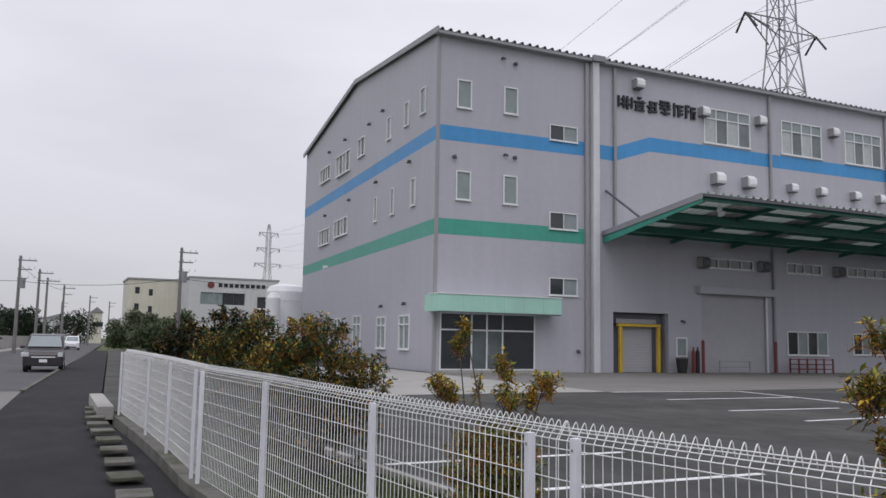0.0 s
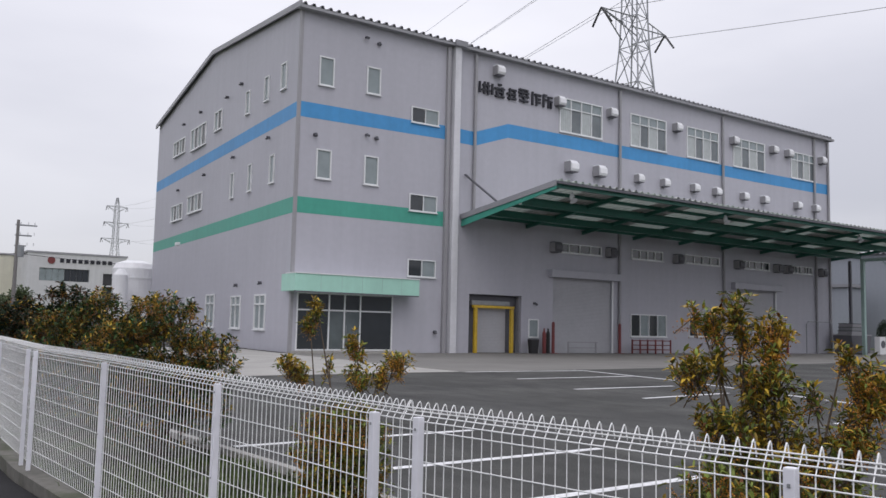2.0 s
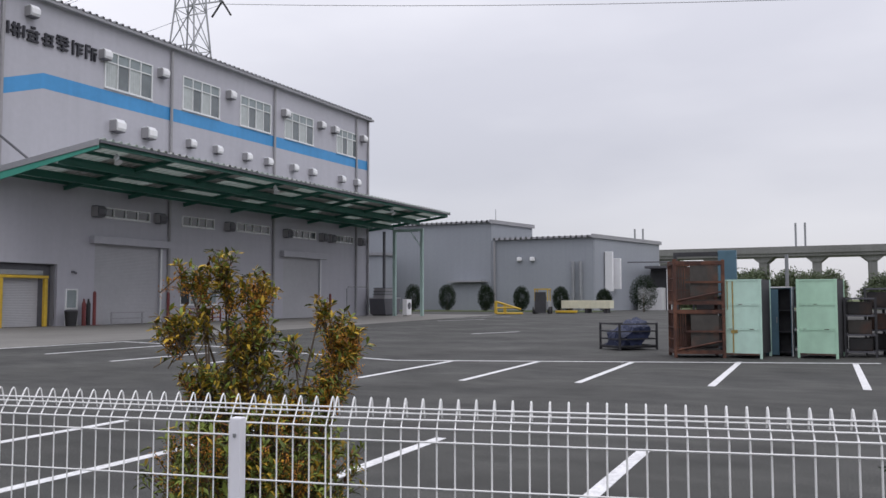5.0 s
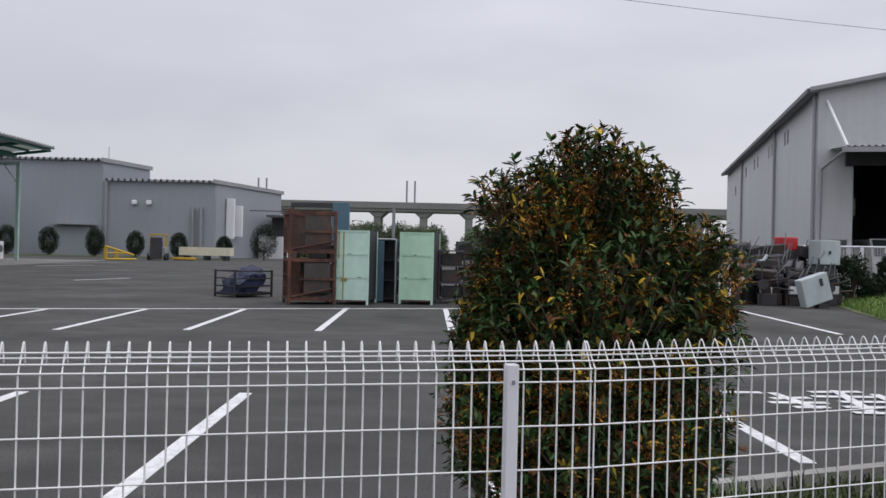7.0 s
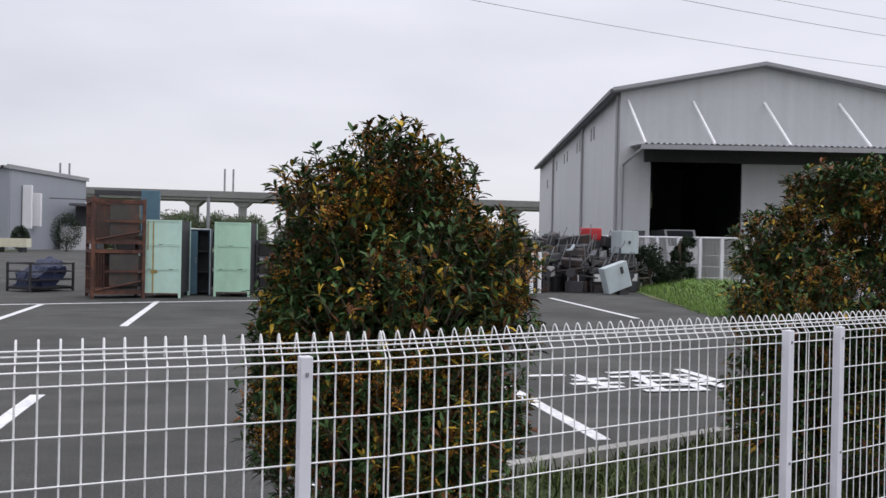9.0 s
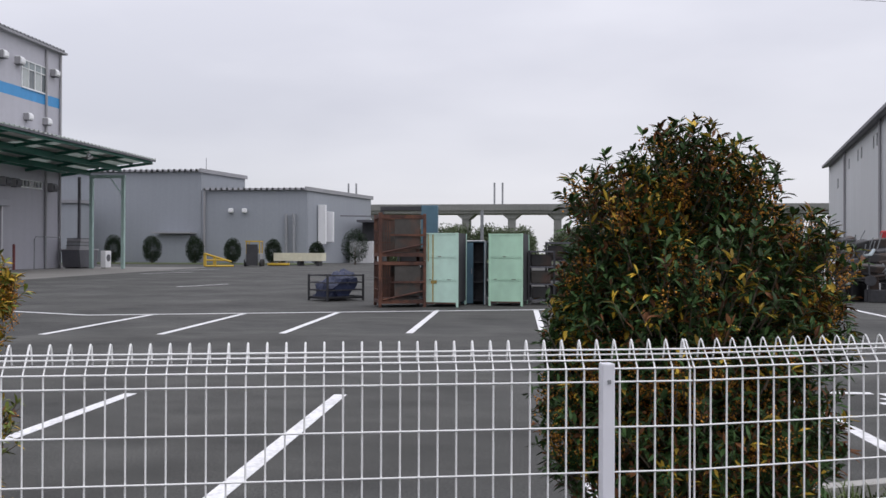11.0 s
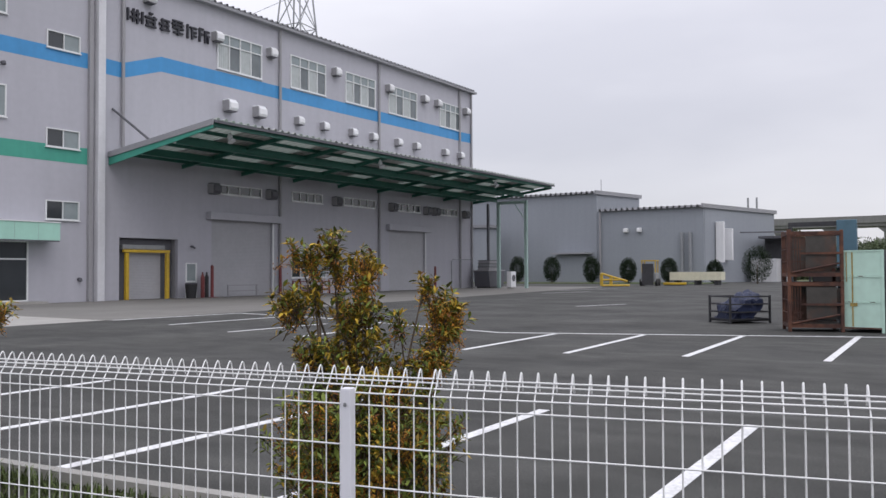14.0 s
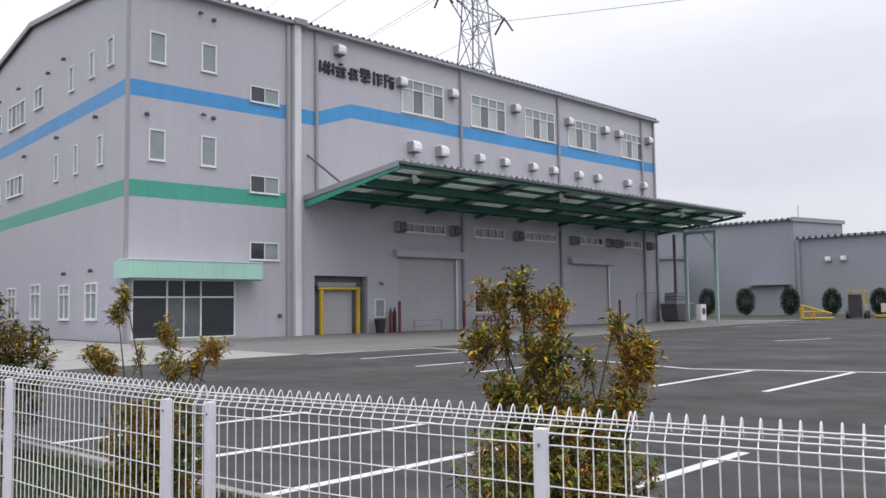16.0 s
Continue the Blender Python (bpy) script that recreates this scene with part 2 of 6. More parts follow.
def part(name, bm, mat, parent, label=""):
    ob = new(name, mesh_of(bm, name, mat))
    ob.parent = parent
    if label:
        ob["label"] = label
    return ob


def single(name, bm, mat, label, category, kind="", group=""):
    return tagged(new(name, mesh_of(bm, name, mat)), label, category, group, kind)


def thing(name, label, category, m=None, group="", kind=""):
    ob = tagged(new(name), label, category, group, kind)
    ob.matrix_world = m or Matrix()
    return ob


def B(x0, y0, z0, x1, y1, z1, bm=None, bevel=0.0, m=None):
    """A box between two corners, its edges bevelled where asked."""
    bm = bm or bmesh.new()
    made = bmesh.ops.create_cube(bm, size=1)["verts"]
    s = Matrix.Translation(((x0 + x1) / 2, (y0 + y1) / 2, (z0 + z1) / 2)) @ Matrix.Diagonal((abs(x1 - x0), abs(y1 - y0), abs(z1 - z0), 1))
    bmesh.ops.transform(bm, matrix=(m @ s) if m else s, verts=made)
    if bevel:
        edges = list({e for v in made for e in v.link_edges})
        bmesh.ops.bevel(bm, geom=edges, offset=bevel, segments=2, affect="EDGES", profile=0.6)
    return bm


def tube(bm, points, r, sides=6, closed_ends=True):
    """A round bar along a line of points."""
    pts = [Vector(p) for p in points]
    rings = []
    for i, p in enumerate(pts):
        a = (p - pts[i - 1]).normalized() if i else Vector((0, 0, 0))
        b = (pts[i + 1] - p).normalized() if i + 1 < len(pts) else Vector((0, 0, 0))
        d = (a + b).normalized()
        side = d.cross(Vector((0, 0, 1)) if abs(d.z) < 0.9 else Vector((1, 0, 0))).normalized()
        up = side.cross(d)
        radius = r[i] if isinstance(r, (list, tuple)) else r
        rings.append([bm.verts.new(p + radius * (math.cos(2 * math.pi * k / sides) * side + math.sin(2 * math.pi * k / sides) * up)) for k in range(sides)])
    for q, w in zip(rings, rings[1:]):
        for k in range(sides):
            bm.faces.new((q[k], q[(k + 1) % sides], w[(k + 1) % sides], w[k]))
    if closed_ends:
        bm.faces.new(list(reversed(rings[0])))
        bm.faces.new(rings[-1])
    return bm


def prism(bm, outline, axis, a, b):
    """A flat outline of (p, q) pairs drawn out along an axis from a to b."""
    def at(p, q, s):
        return {"X": (s, p, q), "Y": (p, s, q), "Z": (p, q, s)}[axis]
    lo, hi = ([bm.verts.new(at(p, q, s)) for p, q in outline] for s in (a, b))
    n = len(outline)
    bm.faces.new(lo)
    bm.faces.new(list(reversed(hi)))
    for i in range(n):
        bm.faces.new((lo[i], hi[i], hi[(i + 1) % n], lo[(i + 1) % n]))
    bmesh.ops.recalc_face_normals(bm, faces=bm.faces)
    return bm


def pierced(width, height, holes, thick, top=None):
    """A wall in the plane y = 0, thick towards +y, with openings (x0, z0, x1, z1) through it. top(x): its upper edge."""
    bm = bmesh.new()
    xs = sorted({0.0, width, *[v for h in holes for v in (h[0], h[2])], *([width / 2] if top else [])})
    zs = sorted({0.0, height, *[v for h in holes for v in (h[1], h[3])]})
    nx, nz = len(xs) - 1, len(zs) - 1
    full = [[not any(h[0] - 1e-6 <= xs[i] and xs[i + 1] <= h[2] + 1e-6 and h[1] - 1e-6 <= zs[j] and zs[j + 1] <= h[3] + 1e-6 for h in holes)
             for j in range(nz)] for i in range(nx)]
    keep = {}

    def v(i, j, y):
        if (i, j, y) not in keep:
            z = top(xs[i]) if top and j == nz else zs[j]
            keep[i, j, y] = bm.verts.new((xs[i], y, z))
        return keep[i, j, y]

    def on(i, j):
        return 0 <= i < nx and 0 <= j < nz and full[i][j]

    for i in range(nx):
        for j in range(nz):
            if not full[i][j]:
                continue
            bm.faces.new((v(i, j, 0), v(i + 1, j, 0), v(i + 1, j + 1, 0), v(i, j + 1, 0)))
            bm.faces.new((v(i, j + 1, thick), v(i + 1, j + 1, thick), v(i + 1, j, thick), v(i, j, thick)))
            for di, dj, a, b in ((-1, 0, (i, j), (i, j + 1)), (1, 0, (i + 1, j + 1), (i + 1, j)), (0, -1, (i + 1, j), (i, j)), (0, 1, (i, j + 1), (i + 1, j + 1))):
                if not on(i + di, j + dj):
                    bm.faces.new((v(*a, 0), v(*b, 0), v(*b, thick), v(*a, thick)))
    bmesh.ops.recalc_face_normals(bm, faces=bm.faces)
    return bm


def window(parent, m, w, h, cols, glass, rows=((0.0, 1.0),), bar=0.06, label="", glasses=None, sill=True, name="window"):
    """A framed window: m puts its lower left outer corner, x along the wall and -y outwards. rows: shares of its height."""
    iw = w - 2 * bar
    lights = []
    for r, (a, b) in enumerate(rows):
        for c in range(cols):
            x0, x1 = bar + iw * c / cols + (bar * 0.38 if c else 0), bar + iw * (c + 1) / cols - (bar * 0.38 if c + 1 < cols else 0)
            lights.append((x0, bar if r == 0 else a * h + bar * 0.45, x1, h - bar if r + 1 == len(rows) else b * h - bar * 0.45))
    fr = pierced(w, h, lights, 0.15)
    bmesh.ops.translate(fr, vec=(0, -0.07, 0), verts=fr.verts)
    win = part(name, fr, ALU, parent, label)
    win.matrix_basis = m
    k = 0
    for r, (a, b) in enumerate(rows):
        for c in range(cols):
            g = glasses[k % len(glasses)] if glasses else glass
            k += 1
            part("pane", B(bar + iw * c / cols, 0.0 + 0.01 * (c % 2), max(a * h, bar), bar + iw * (c + 1) / cols, 0.012 + 0.01 * (c % 2), min(b * h, h - bar)), g, win)
    if sill:
        part("sill", B(-0.04, -0.12, -0.05, w + 0.04, -0.002, -0.003), ALU, win)
    return win


# ---- ground, road, lot ----
def slab(outline, z, depth, bm=None):
    bm = bm or bmesh.new()
    return prism(bm, outline, "Z", z - depth, z)


def sheet(size, z, cells):
    bm = bmesh.new()
    bmesh.ops.create_grid(bm, x_segments=cells, y_segments=cells, size=size)
    bmesh.ops.translate(bm, vec=(0, 0, z), verts=bm.verts)
    return bm


single("ground", sheet(2500, -0.42, 40), FIELD, "flat rough grass and earth reaching the horizon", "ground", "structure")
LEAN = 0.06                                     # the road's heading, metres of x for each metre of y


def lane(a, b, y0=-40.0, y1=420.0):
    return [(a + LEAN * y0, y0), (b + LEAN * y0, y0), (b + LEAN * y1, y1), (a + LEAN * y1, y1)]


single("road", slab(lane(-10.2, -2.35), -0.16, 0.3), ROAD_MAT, "grey two-lane asphalt road beside the works", "road", "structure")
single("kerb", slab(lane(-2.345, -2.205, -40, 18.5), -0.01, 0.3), FOOTING, "worn dark concrete kerb along the footway", "kerb", "structure")
single("kerb", slab(lane(-2.345, -2.205, 26.5, 60), -0.01, 0.3), FOOTING, "worn dark concrete kerb along the footway", "kerb", "structure")
single("kerb_ramp", prism(bmesh.new(), [(-2.8, -0.155), (-2.2, -0.05), (-1.5, -0.05), (-1.5, -0.2), (-2.8, -0.2)], "Y", 18.55, 26.45), APRON, "pale concrete ramp where the kerb drops", "kerb", "structure").matrix_world = Matrix(((1, LEAN, 0, 0), (0, 1, 0, 0), (0, 0, 1, 0), (0, 0, 0, 1)))
single("far_verge", slab(lane(-12.0, -10.25, -40, 400), -0.04, 0.3), CONCRETE, "pale concrete kerb strip across the road", "kerb", "structure")

KERB = [(3.15, 60), (3.3, 20), (3.5, 11), (3.85, 5.5), (4.3, 1.6), (4.85, -0.7), (5.45, -1.95), (6.7, -4.95), (8.8, -9.5), (17, -30)]
FENCE = [(1.17, 16.1), (1.33, 12.95), (1.39, 10.95), (1.415, 9.02), (1.432, 8.7), (1.62, 6.7), (1.824, 4.702), (1.945, 3.027), (2.007, 2.762),
         (2.29, 1.22), (2.753, -0.726), (3.471, -2.731), (3.623, -3.083), (4.36, -4.95), (5.1, -6.8)]


def rise(y):
    """The fence and its footing climb a little towards the far end."""
    return float(np.interp(y, [4.0, 6.7, 8.8, 11.0, 16.2], [0.0, 0.045, 0.062, 0.085, 0.13]))


walk_edge = [(x - 0.1, y) for x, y in FENCE] + [(12.0, -40.0)]
single("pavement", slab([(-2.2 - 2.4, -40), (-2.2 + LEAN * 110, 110), (6.1, 110), (0.97, 18.6)] + walk_edge, -0.06, 0.3), PATH_MAT, "dark asphalt footway between road and fence", "pavement", "structure")
lot_edge = [(6.2, 110), (1.0, 18.35), (3.4, 18.35)] + [(x + 0.04, y) for x, y in KERB if y < 18]
single("parking_lot", slab(lot_edge + [(120, -30), (120, 110)], 0.0, 0.45), ASPHALT, "dark grey asphalt works yard with painted bays", "yard", "structure")
bed_edge = [(x + 0.06, y) for x, y in FENCE] + [(13.0, -22.0)]
single("planting_bed", slab([(3.3, 18.3), (1.1, 18.3)] + bed_edge + [(x, y) for x, y in reversed(KERB[:-1]) if y < 18], -0.02, 0.4), EARTH,
       "dark earth bed with weeds between fence and yard", "planting bed", "structure")


def strip_along(points, a, b, z, depth, climbs=False):
    """A low strip that follows a line of points, from a to b metres to the side."""
    bm = bmesh.new()
    left, right = [], []
    for i, p in enumerate(points):
        q, r = points[max(i - 1, 0)], points[min(i + 1, len(points) - 1)]
        d = Vector((r[0] - q[0], r[1] - q[1])).normalized()
        n = Vector((-d.y, d.x))
        left.append((p[0] + n.x * a, p[1] + n.y * a))
        right.append((p[0] + n.x * b, p[1] + n.y * b))
    rows = [[bm.verts.new((x, y, h + (rise(y) if climbs else 0))) for x, y in side] for side, h in ((left, z), (right, z), (right, z - depth), (left, z - depth))]
    for k in range(4):
        q, w = rows[k], rows[(k + 1) % 4]
        for i in range(len(points) - 1):
            bm.faces.new((q[i], q[i + 1], w[i + 1], w[i]))
    for i in (0, -1):
        bm.faces.new([r[i] for r in rows])
    bmesh.ops.recalc_face_normals(bm, faces=bm.faces)
    return bm


single("bed_kerb", strip_along([(3.32, 18.3)] + KERB[2:], -0.05, 0.05, 0.055, 0.4), CONCRETE, "pale concrete kerb round the planting bed", "kerb", "structure")
single("fence_footing", strip_along(FENCE, -0.09, 0.11, -0.01, 0.5, True), FOOTING, "low weathered concrete footing under the fence", "footing", "structure")

single("apron", slab([(16.8, 22.9), (27, 23.6), (75, 30), (75, 39.9), (17.4, 39.9)], 0.006, 0.2), APRON, "stained concrete apron along the factory wall", "apron", "structure")
single("entrance_paving", slab([(6.5, 22.3), (16.75, 23.1), (17.35, 39.9), (17.9, 48), (9.5, 48)], 0.008, 0.2), CONCRETE, "pale concrete paving by the office entrance", "paving", "structure")


def stripe(x0, y0, x1, y1, w=0.125, group="bay lines", z=0.005):
    d = Vector((x1 - x0, y1 - y0)).normalized() * w / 2
    n = Vector((-d.y, d.x))
    return single("bay_line", slab([(x0 - n.x, y0 - n.y), (x1 - n.x, y1 - n.y), (x1 + n.x, y1 + n.y), (x0 + n.x, y0 + n.y)], z, 0.004), PAINT_LINE,
                  "worn white painted bay line on the asphalt", "road marking", "structure", group)


for x0, x1, y1 in ((3.85, 7.5, 9.8), (3.95, 7.9, 7.58), (4.05, 8.2, 5.62), (4.3, 8.38, 3.54), (4.55, 8.6, 1.44), (5.15, 8.8, -0.78), (6.3, 9.1, -3.02), (7.35, 9.75, -5.5)):
    stripe(x0, y1 - 0.03 * (x1 - x0), x1, y1)
for x0, y0, x1, y1 in ((15.5, -0.6, 21.4, -0.45), (15.05, 1.75, 21.0, 1.97), (14.68, 3.95, 20.0, 4.22), (14.2, 5.97, 19.3, 6.27), (13.86, 7.94, 18.4, 8.18), (16.79, -8.19, 23.5, -8.56)):
    stripe(x0, y0, x1, y1)
for x0, y0, x1, y1 in ((16.27, 19.39, 21.37, 19.54), (15.02, 15.59, 18.77, 15.64), (14.62, 12.94, 18.07, 13.29), (16.87, 22.89, 22.17, 22.74), (22.17, 22.74, 21.12, 17.84), (21.12, 17.84, 18.12, 9.54),
                       (18.12, 9.54, 21.77, -0.96)):
    stripe(x0, y0, x1, y1)
stripe(22.17, 23.34, 74.17, 29.94, 0.16)
for x0, y0, x1, y1 in ((60.2, 27.6, 68.2, 26.1), (33.2, 14.2, 36.2, 13.2), (52.2, 25.2, 57.2, 23.8)):
    stripe(x0, y0, x1, y1)
# a painted bay sign, worn past reading
for k, (x0, y0, x1, y1) in enumerate(((9.1, -3.3, 9.12, -3.75), (8.75, -3.72, 8.85, -4.15), (8.5, -3.6, 8.55, -4.2), (8.25, -3.75, 8.3, -4.1), (8.2, -3.95, 9.1, -3.85),
                                      (9.2, -4.3, 9.3, -4.9), (8.9, -4.2, 8.98, -5.2), (8.6, -4.35, 8.68, -5.25), (8.3, -4.25, 8.36, -5.3), (8.0, -4.2, 8.0, -4.8), (8.05, -4.4, 9.3, -4.62), (7.95, -4.85, 9.1, -4.95), (8.1, -5.15, 8.8, -5.1))):
    stripe(x0 + 0.28, y0 - 0.17, x1 + 0.28, y1 - 0.17, 0.11, "bay sign strokes", 0.0052 + 0.0012 * k)


# ---- the factory ----
FX, FY, SKEW = 18.07, 40.0, 0.047
LONG, DEEP, EAVE, RIDGE = 49.8, 31.6, 18.3, 20.0
factory = thing("factory_building", "three-storey grey-clad factory with blue and green stripes", "factory", pose(FX, FY, 0))
factory.matrix_world = Matrix(((0.993, 0, 0, FX), (0, 1, 0, FY), (0, 0, 1, 0), (0, 0, 0, 1)))
NARROW = [(19.2, 14.3, 20.1, 15.9), (22.13, 14.35, 23.03, 15.9), (19.2, 9.22, 20.1, 10.82), (22.13, 9.22, 23.03, 10.85)]
SLIDING = [(25.14, 13.2, 27.05, 14.12), (25.14, 8.06, 27.05, 9.04), (25.14, 4.3, 27.05, 5.3)]
BIG = [(36.6, 14.38, 40.5, 16.68), (43.25, 14.38, 47.0, 16.68), (49.25, 14.38, 52.95, 16.68), (54.7, 14.38, 58.75, 16.66), (62.3, 14.38, 65.85, 16.6)]
STRIPS = [(36.5, 6.45, 40.5, 7.08), (43.4, 6.45, 46.6, 7.15), (49.0, 6.5, 52.9, 7.15), (55.6, 6.5, 59.2, 7.15), (61.7, 6.5, 65.1, 7.12)]
LOW = [(43.3, 1.13, 46.98, 2.68), (49.4, 1.2, 52.75, 2.66)]
DOCK, GATE_A, GATE_B, SIDE_DOOR = (29.55, 0, 33.6, 3.5), (36.2, 0, 41.5, 4.85), (54.75, 0, 59.9, 4.9), (34.15, 0.0, 35.0, 2.12)
ENTRY = (18.4, 0.12, 24.25, 3.15)
holes = [(a - FX, b, c - FX, d) for a, b, c, d in NARROW + SLIDING + BIG + STRIPS + LOW + [DOCK, GATE_A, GATE_B, SIDE_DOOR, ENTRY]]
part("front_wall", pierced(LONG, EAVE, holes, 0.22), SIDING, factory)


def gable_top(v):
    return EAVE + (RIDGE - EAVE) * v / (DEEP / 2) if v <= DEEP / 2 else RIDGE - (RIDGE - 17.9) * (v - DEEP / 2) / (DEEP / 2)


gable_holes = [(3.7, 1.12, 5.4, 3.1), (8.0, 1.12, 9.7, 3.1), (13.3, 1.12, 15.1, 3.3), (18.4, 1.12, 20.2, 3.2),
               (13.5, 14.35, 15.1, 15.7), (17.2, 13.95, 20.8, 15.55), (22.8, 14.3, 25.9, 15.5), (17.4, 9.3, 20.9, 10.6), (22.6, 9.15, 25.7, 10.4),
               (1.8, 14.35, 2.6, 15.85), (4.6, 14.3, 5.3, 15.75), (7.9, 14.2, 8.6, 15.65), (3.2, 9.3, 3.9, 10.9), (7.0, 9.3, 7.6, 10.95), (10.4, 9.3, 11.0, 10.9)]
GABLE_M = Matrix(((SKEW, 1, 0, 0), (1, 0, 0, 0), (0, 0, 1, 0), (0, 0, 0, 1)))   # wall x -> back, wall y -> into the building
gable = pierced(DEEP, 17.0, gable_holes, 0.22, top=gable_top)
for q in gable.verts:
    q.co.x = max(q.co.x, 0.222)                # butts against the back of the front wall
bmesh.ops.transform(gable, matrix=GABLE_M, verts=gable.verts)
bmesh.ops.recalc_face_normals(gable, faces=gable.faces)
part("gable_wall", gable, SIDING, factory)
part("rear_wall", B(SKEW * DEEP, DEEP - 0.2, 0, LONG + SKEW * DEEP, DEEP, 17.9), SIDING, factory)
end = bmesh.new()
prism(end, [(0, 0), (DEEP, 0), (DEEP, 17.9), (DEEP / 2, RIDGE), (0, EAVE)], "X", LONG - 0.2, LONG)
for q in end.verts:
    q.co.x += SKEW * q.co.y
part("end_wall", end, SIDING, factory)
part("floor_slab", B(0.3, 0.3, 0.005, LONG - 0.3, DEEP - 0.3, 0.02), APRON, factory)
for z in (5.9, 11.6):
    part("upper_floor", B(1.9, 0.24, z, LONG - 0.25, DEEP - 0.3, z + 0.25), APRON, factory)
roof = bmesh.new()
pitch, count = 0.5, int((LONG + 0.5) / 0.5)
profile = []
for i in range(count):
    x = -0.25 + i * pitch
    profile += [(x, 0.0), (x + 0.16, 0.0), (x + 0.21, 0.15), (x + 0.33, 0.15), (x + 0.38, 0.0)]
line = [(-0.45, EAVE + 0.05), (DEEP / 2, RIDGE + 0.07), (DEEP + 0.3, 17.92)]
rings = [[roof.verts.new((x + SKEW * v, v, z + dz)) for x, dz in profile] for v, z in line]
for q, w in zip(rings, rings[1:]):
    for i in range(len(profile) - 1):
        roof.faces.new((q[i], q[i + 1], w[i + 1], w[i]))
part("roof", roof, ROOF, factory, "ribbed grey folded-plate metal roof")
part("eaves_flashing", B(-0.25, -0.42, EAVE - 0.12, LONG + 0.3, -0.003, EAVE + 0.045), TRIM, factory)
verge = bmesh.new()
for (v0, z0), (v1, z1) in zip(line, line[1:]):
    a = [(v0, z0 - 0.14), (v1, z1 - 0.14), (v1, z1 + 0.18), (v0, z0 + 0.18)]
    lo, hi = ([verge.verts.new((s + SKEW * v, v, z)) for v, z in a] for s in (-0.28, -0.18))
    verge.faces.new(lo), verge.faces.new(list(reversed(hi)))
    for i in range(4):
        verge.faces.new((lo[i], hi[i], hi[(i + 1) % 4], lo[(i + 1) % 4]))
bmesh.ops.recalc_face_normals(verge, faces=verge.faces)
part("verge_flashing", verge, TRIM, factory)


def band(points, mat, name, m=None):
    """A painted band on a wall: points (x, low, high) along it."""
    bm = bmesh.new()
    lo = [bm.verts.new((x, -0.005, a)) for x, a, b in points]
    hi = [bm.verts.new((x, -0.005, b)) for x, a, b in points]
    for i in range(len(points) - 1):
        bm.faces.new((lo[i], lo[i + 1], hi[i + 1], hi[i]))
    if m:
        bmesh.ops.transform(bm, matrix=m, verts=bm.verts)
        bmesh.ops.reverse_faces(bm, faces=bm.faces)
    return part(name, bm, mat, factory)


E_ = 0.001
band([(0.0, 12.42, 13.25), (7.07, 12.5, 13.3), (7.07 + E_, 12.5, 13.19), (8.98, 12.52, 13.19), (8.98 + E_, 12.52, 13.34), (9.455, 12.53, 13.35)], BLUE, "blue_stripe")
band([(10.31, 12.47, 13.33), (11.65, 12.45, 13.3), (14.25, 13.32, 14.2), (18.53, 13.35, 14.22), (47.8, 13.5, 14.36), (LONG, 13.55, 14.38)], BLUE, "blue_stripe")
band([(0.0, 7.3, 8.15), (7.07, 7.33, 8.2), (7.07 + E_, 7.33, 8.05), (8.98, 7.33, 8.05), (8.98 + E_, 7.33, 8.2), (9.455, 7.34, 8.22)], GREEN, "green_stripe")
band([(0.0, 12.44, 13.25), (DEEP, 12.3, 13.12)], BLUE, "blue_stripe", GABLE_M)
band([(0.0, 7.3, 8.15), (DEEP, 7.2, 8.0)], GREEN, "green_stripe", GABLE_M)

for a, b, c, d in NARROW:
    window(factory, pose(a - FX, 0, b), c - a, d - b, 1, GLASS_PALE, bar=0.07, label="narrow white-framed frosted window")
for a, b, c, d in SLIDING:
    window(factory, pose(a - FX, 0, b), c - a, d - b, 2, None, glasses=[GLASS_DARK, GLASS_PALE], bar=0.055, label="small sliding window, half dark")
for a, b, c, d in BIG:
    window(factory, pose(a - FX, 0, b), c - a, d - b, 4, None, rows=((0, 0.70), (0.70, 1.0)), glasses=[CURTAIN, GLASS_MID, CURTAIN, GLASS_MID, GLASS_PALE, GLASS_PALE, GLASS_PALE, GLASS_PALE],
           bar=0.075, label="large white-framed window with transom lights and curtains")
for a, b, c, d in STRIPS:
    window(factory, pose(a - FX, 0, b), c - a, d - b, 4, GLASS_DARK, bar=0.07, label="long low strip window under the canopy")
for a, b, c, d in LOW:
    window(factory, pose(a - FX, 0, b), c - a, d - b, 4, None, glasses=[GLASS_DARK, GLASS_PALE], bar=0.07, label="four-light sliding window")
for a, b, c, d in gable_holes:
    tall = c - a < 1.0
    m = Matrix(((SKEW, 1, 0, SKEW * a), (1, 0, 0, a), (0, 0, 1, b), (0, 0, 0, 1)))
    if tall:
        window(factory, m, c - a, d - b, 1, GLASS_PALE, bar=0.06, label="narrow frosted window")
    elif b < 2:
        window(factory, m, c - a, d - b, 2, GLASS_PALE, rows=((0, 0.72), (0.72, 1.0)), bar=0.09, label="ground floor window with transom")
    else:
        window(factory, m, c - a, d - b, 2 if c - a < 2 else 4, None, glasses=[GLASS_DARK, GLASS_PALE], bar=0.08, label="upper sliding windows")

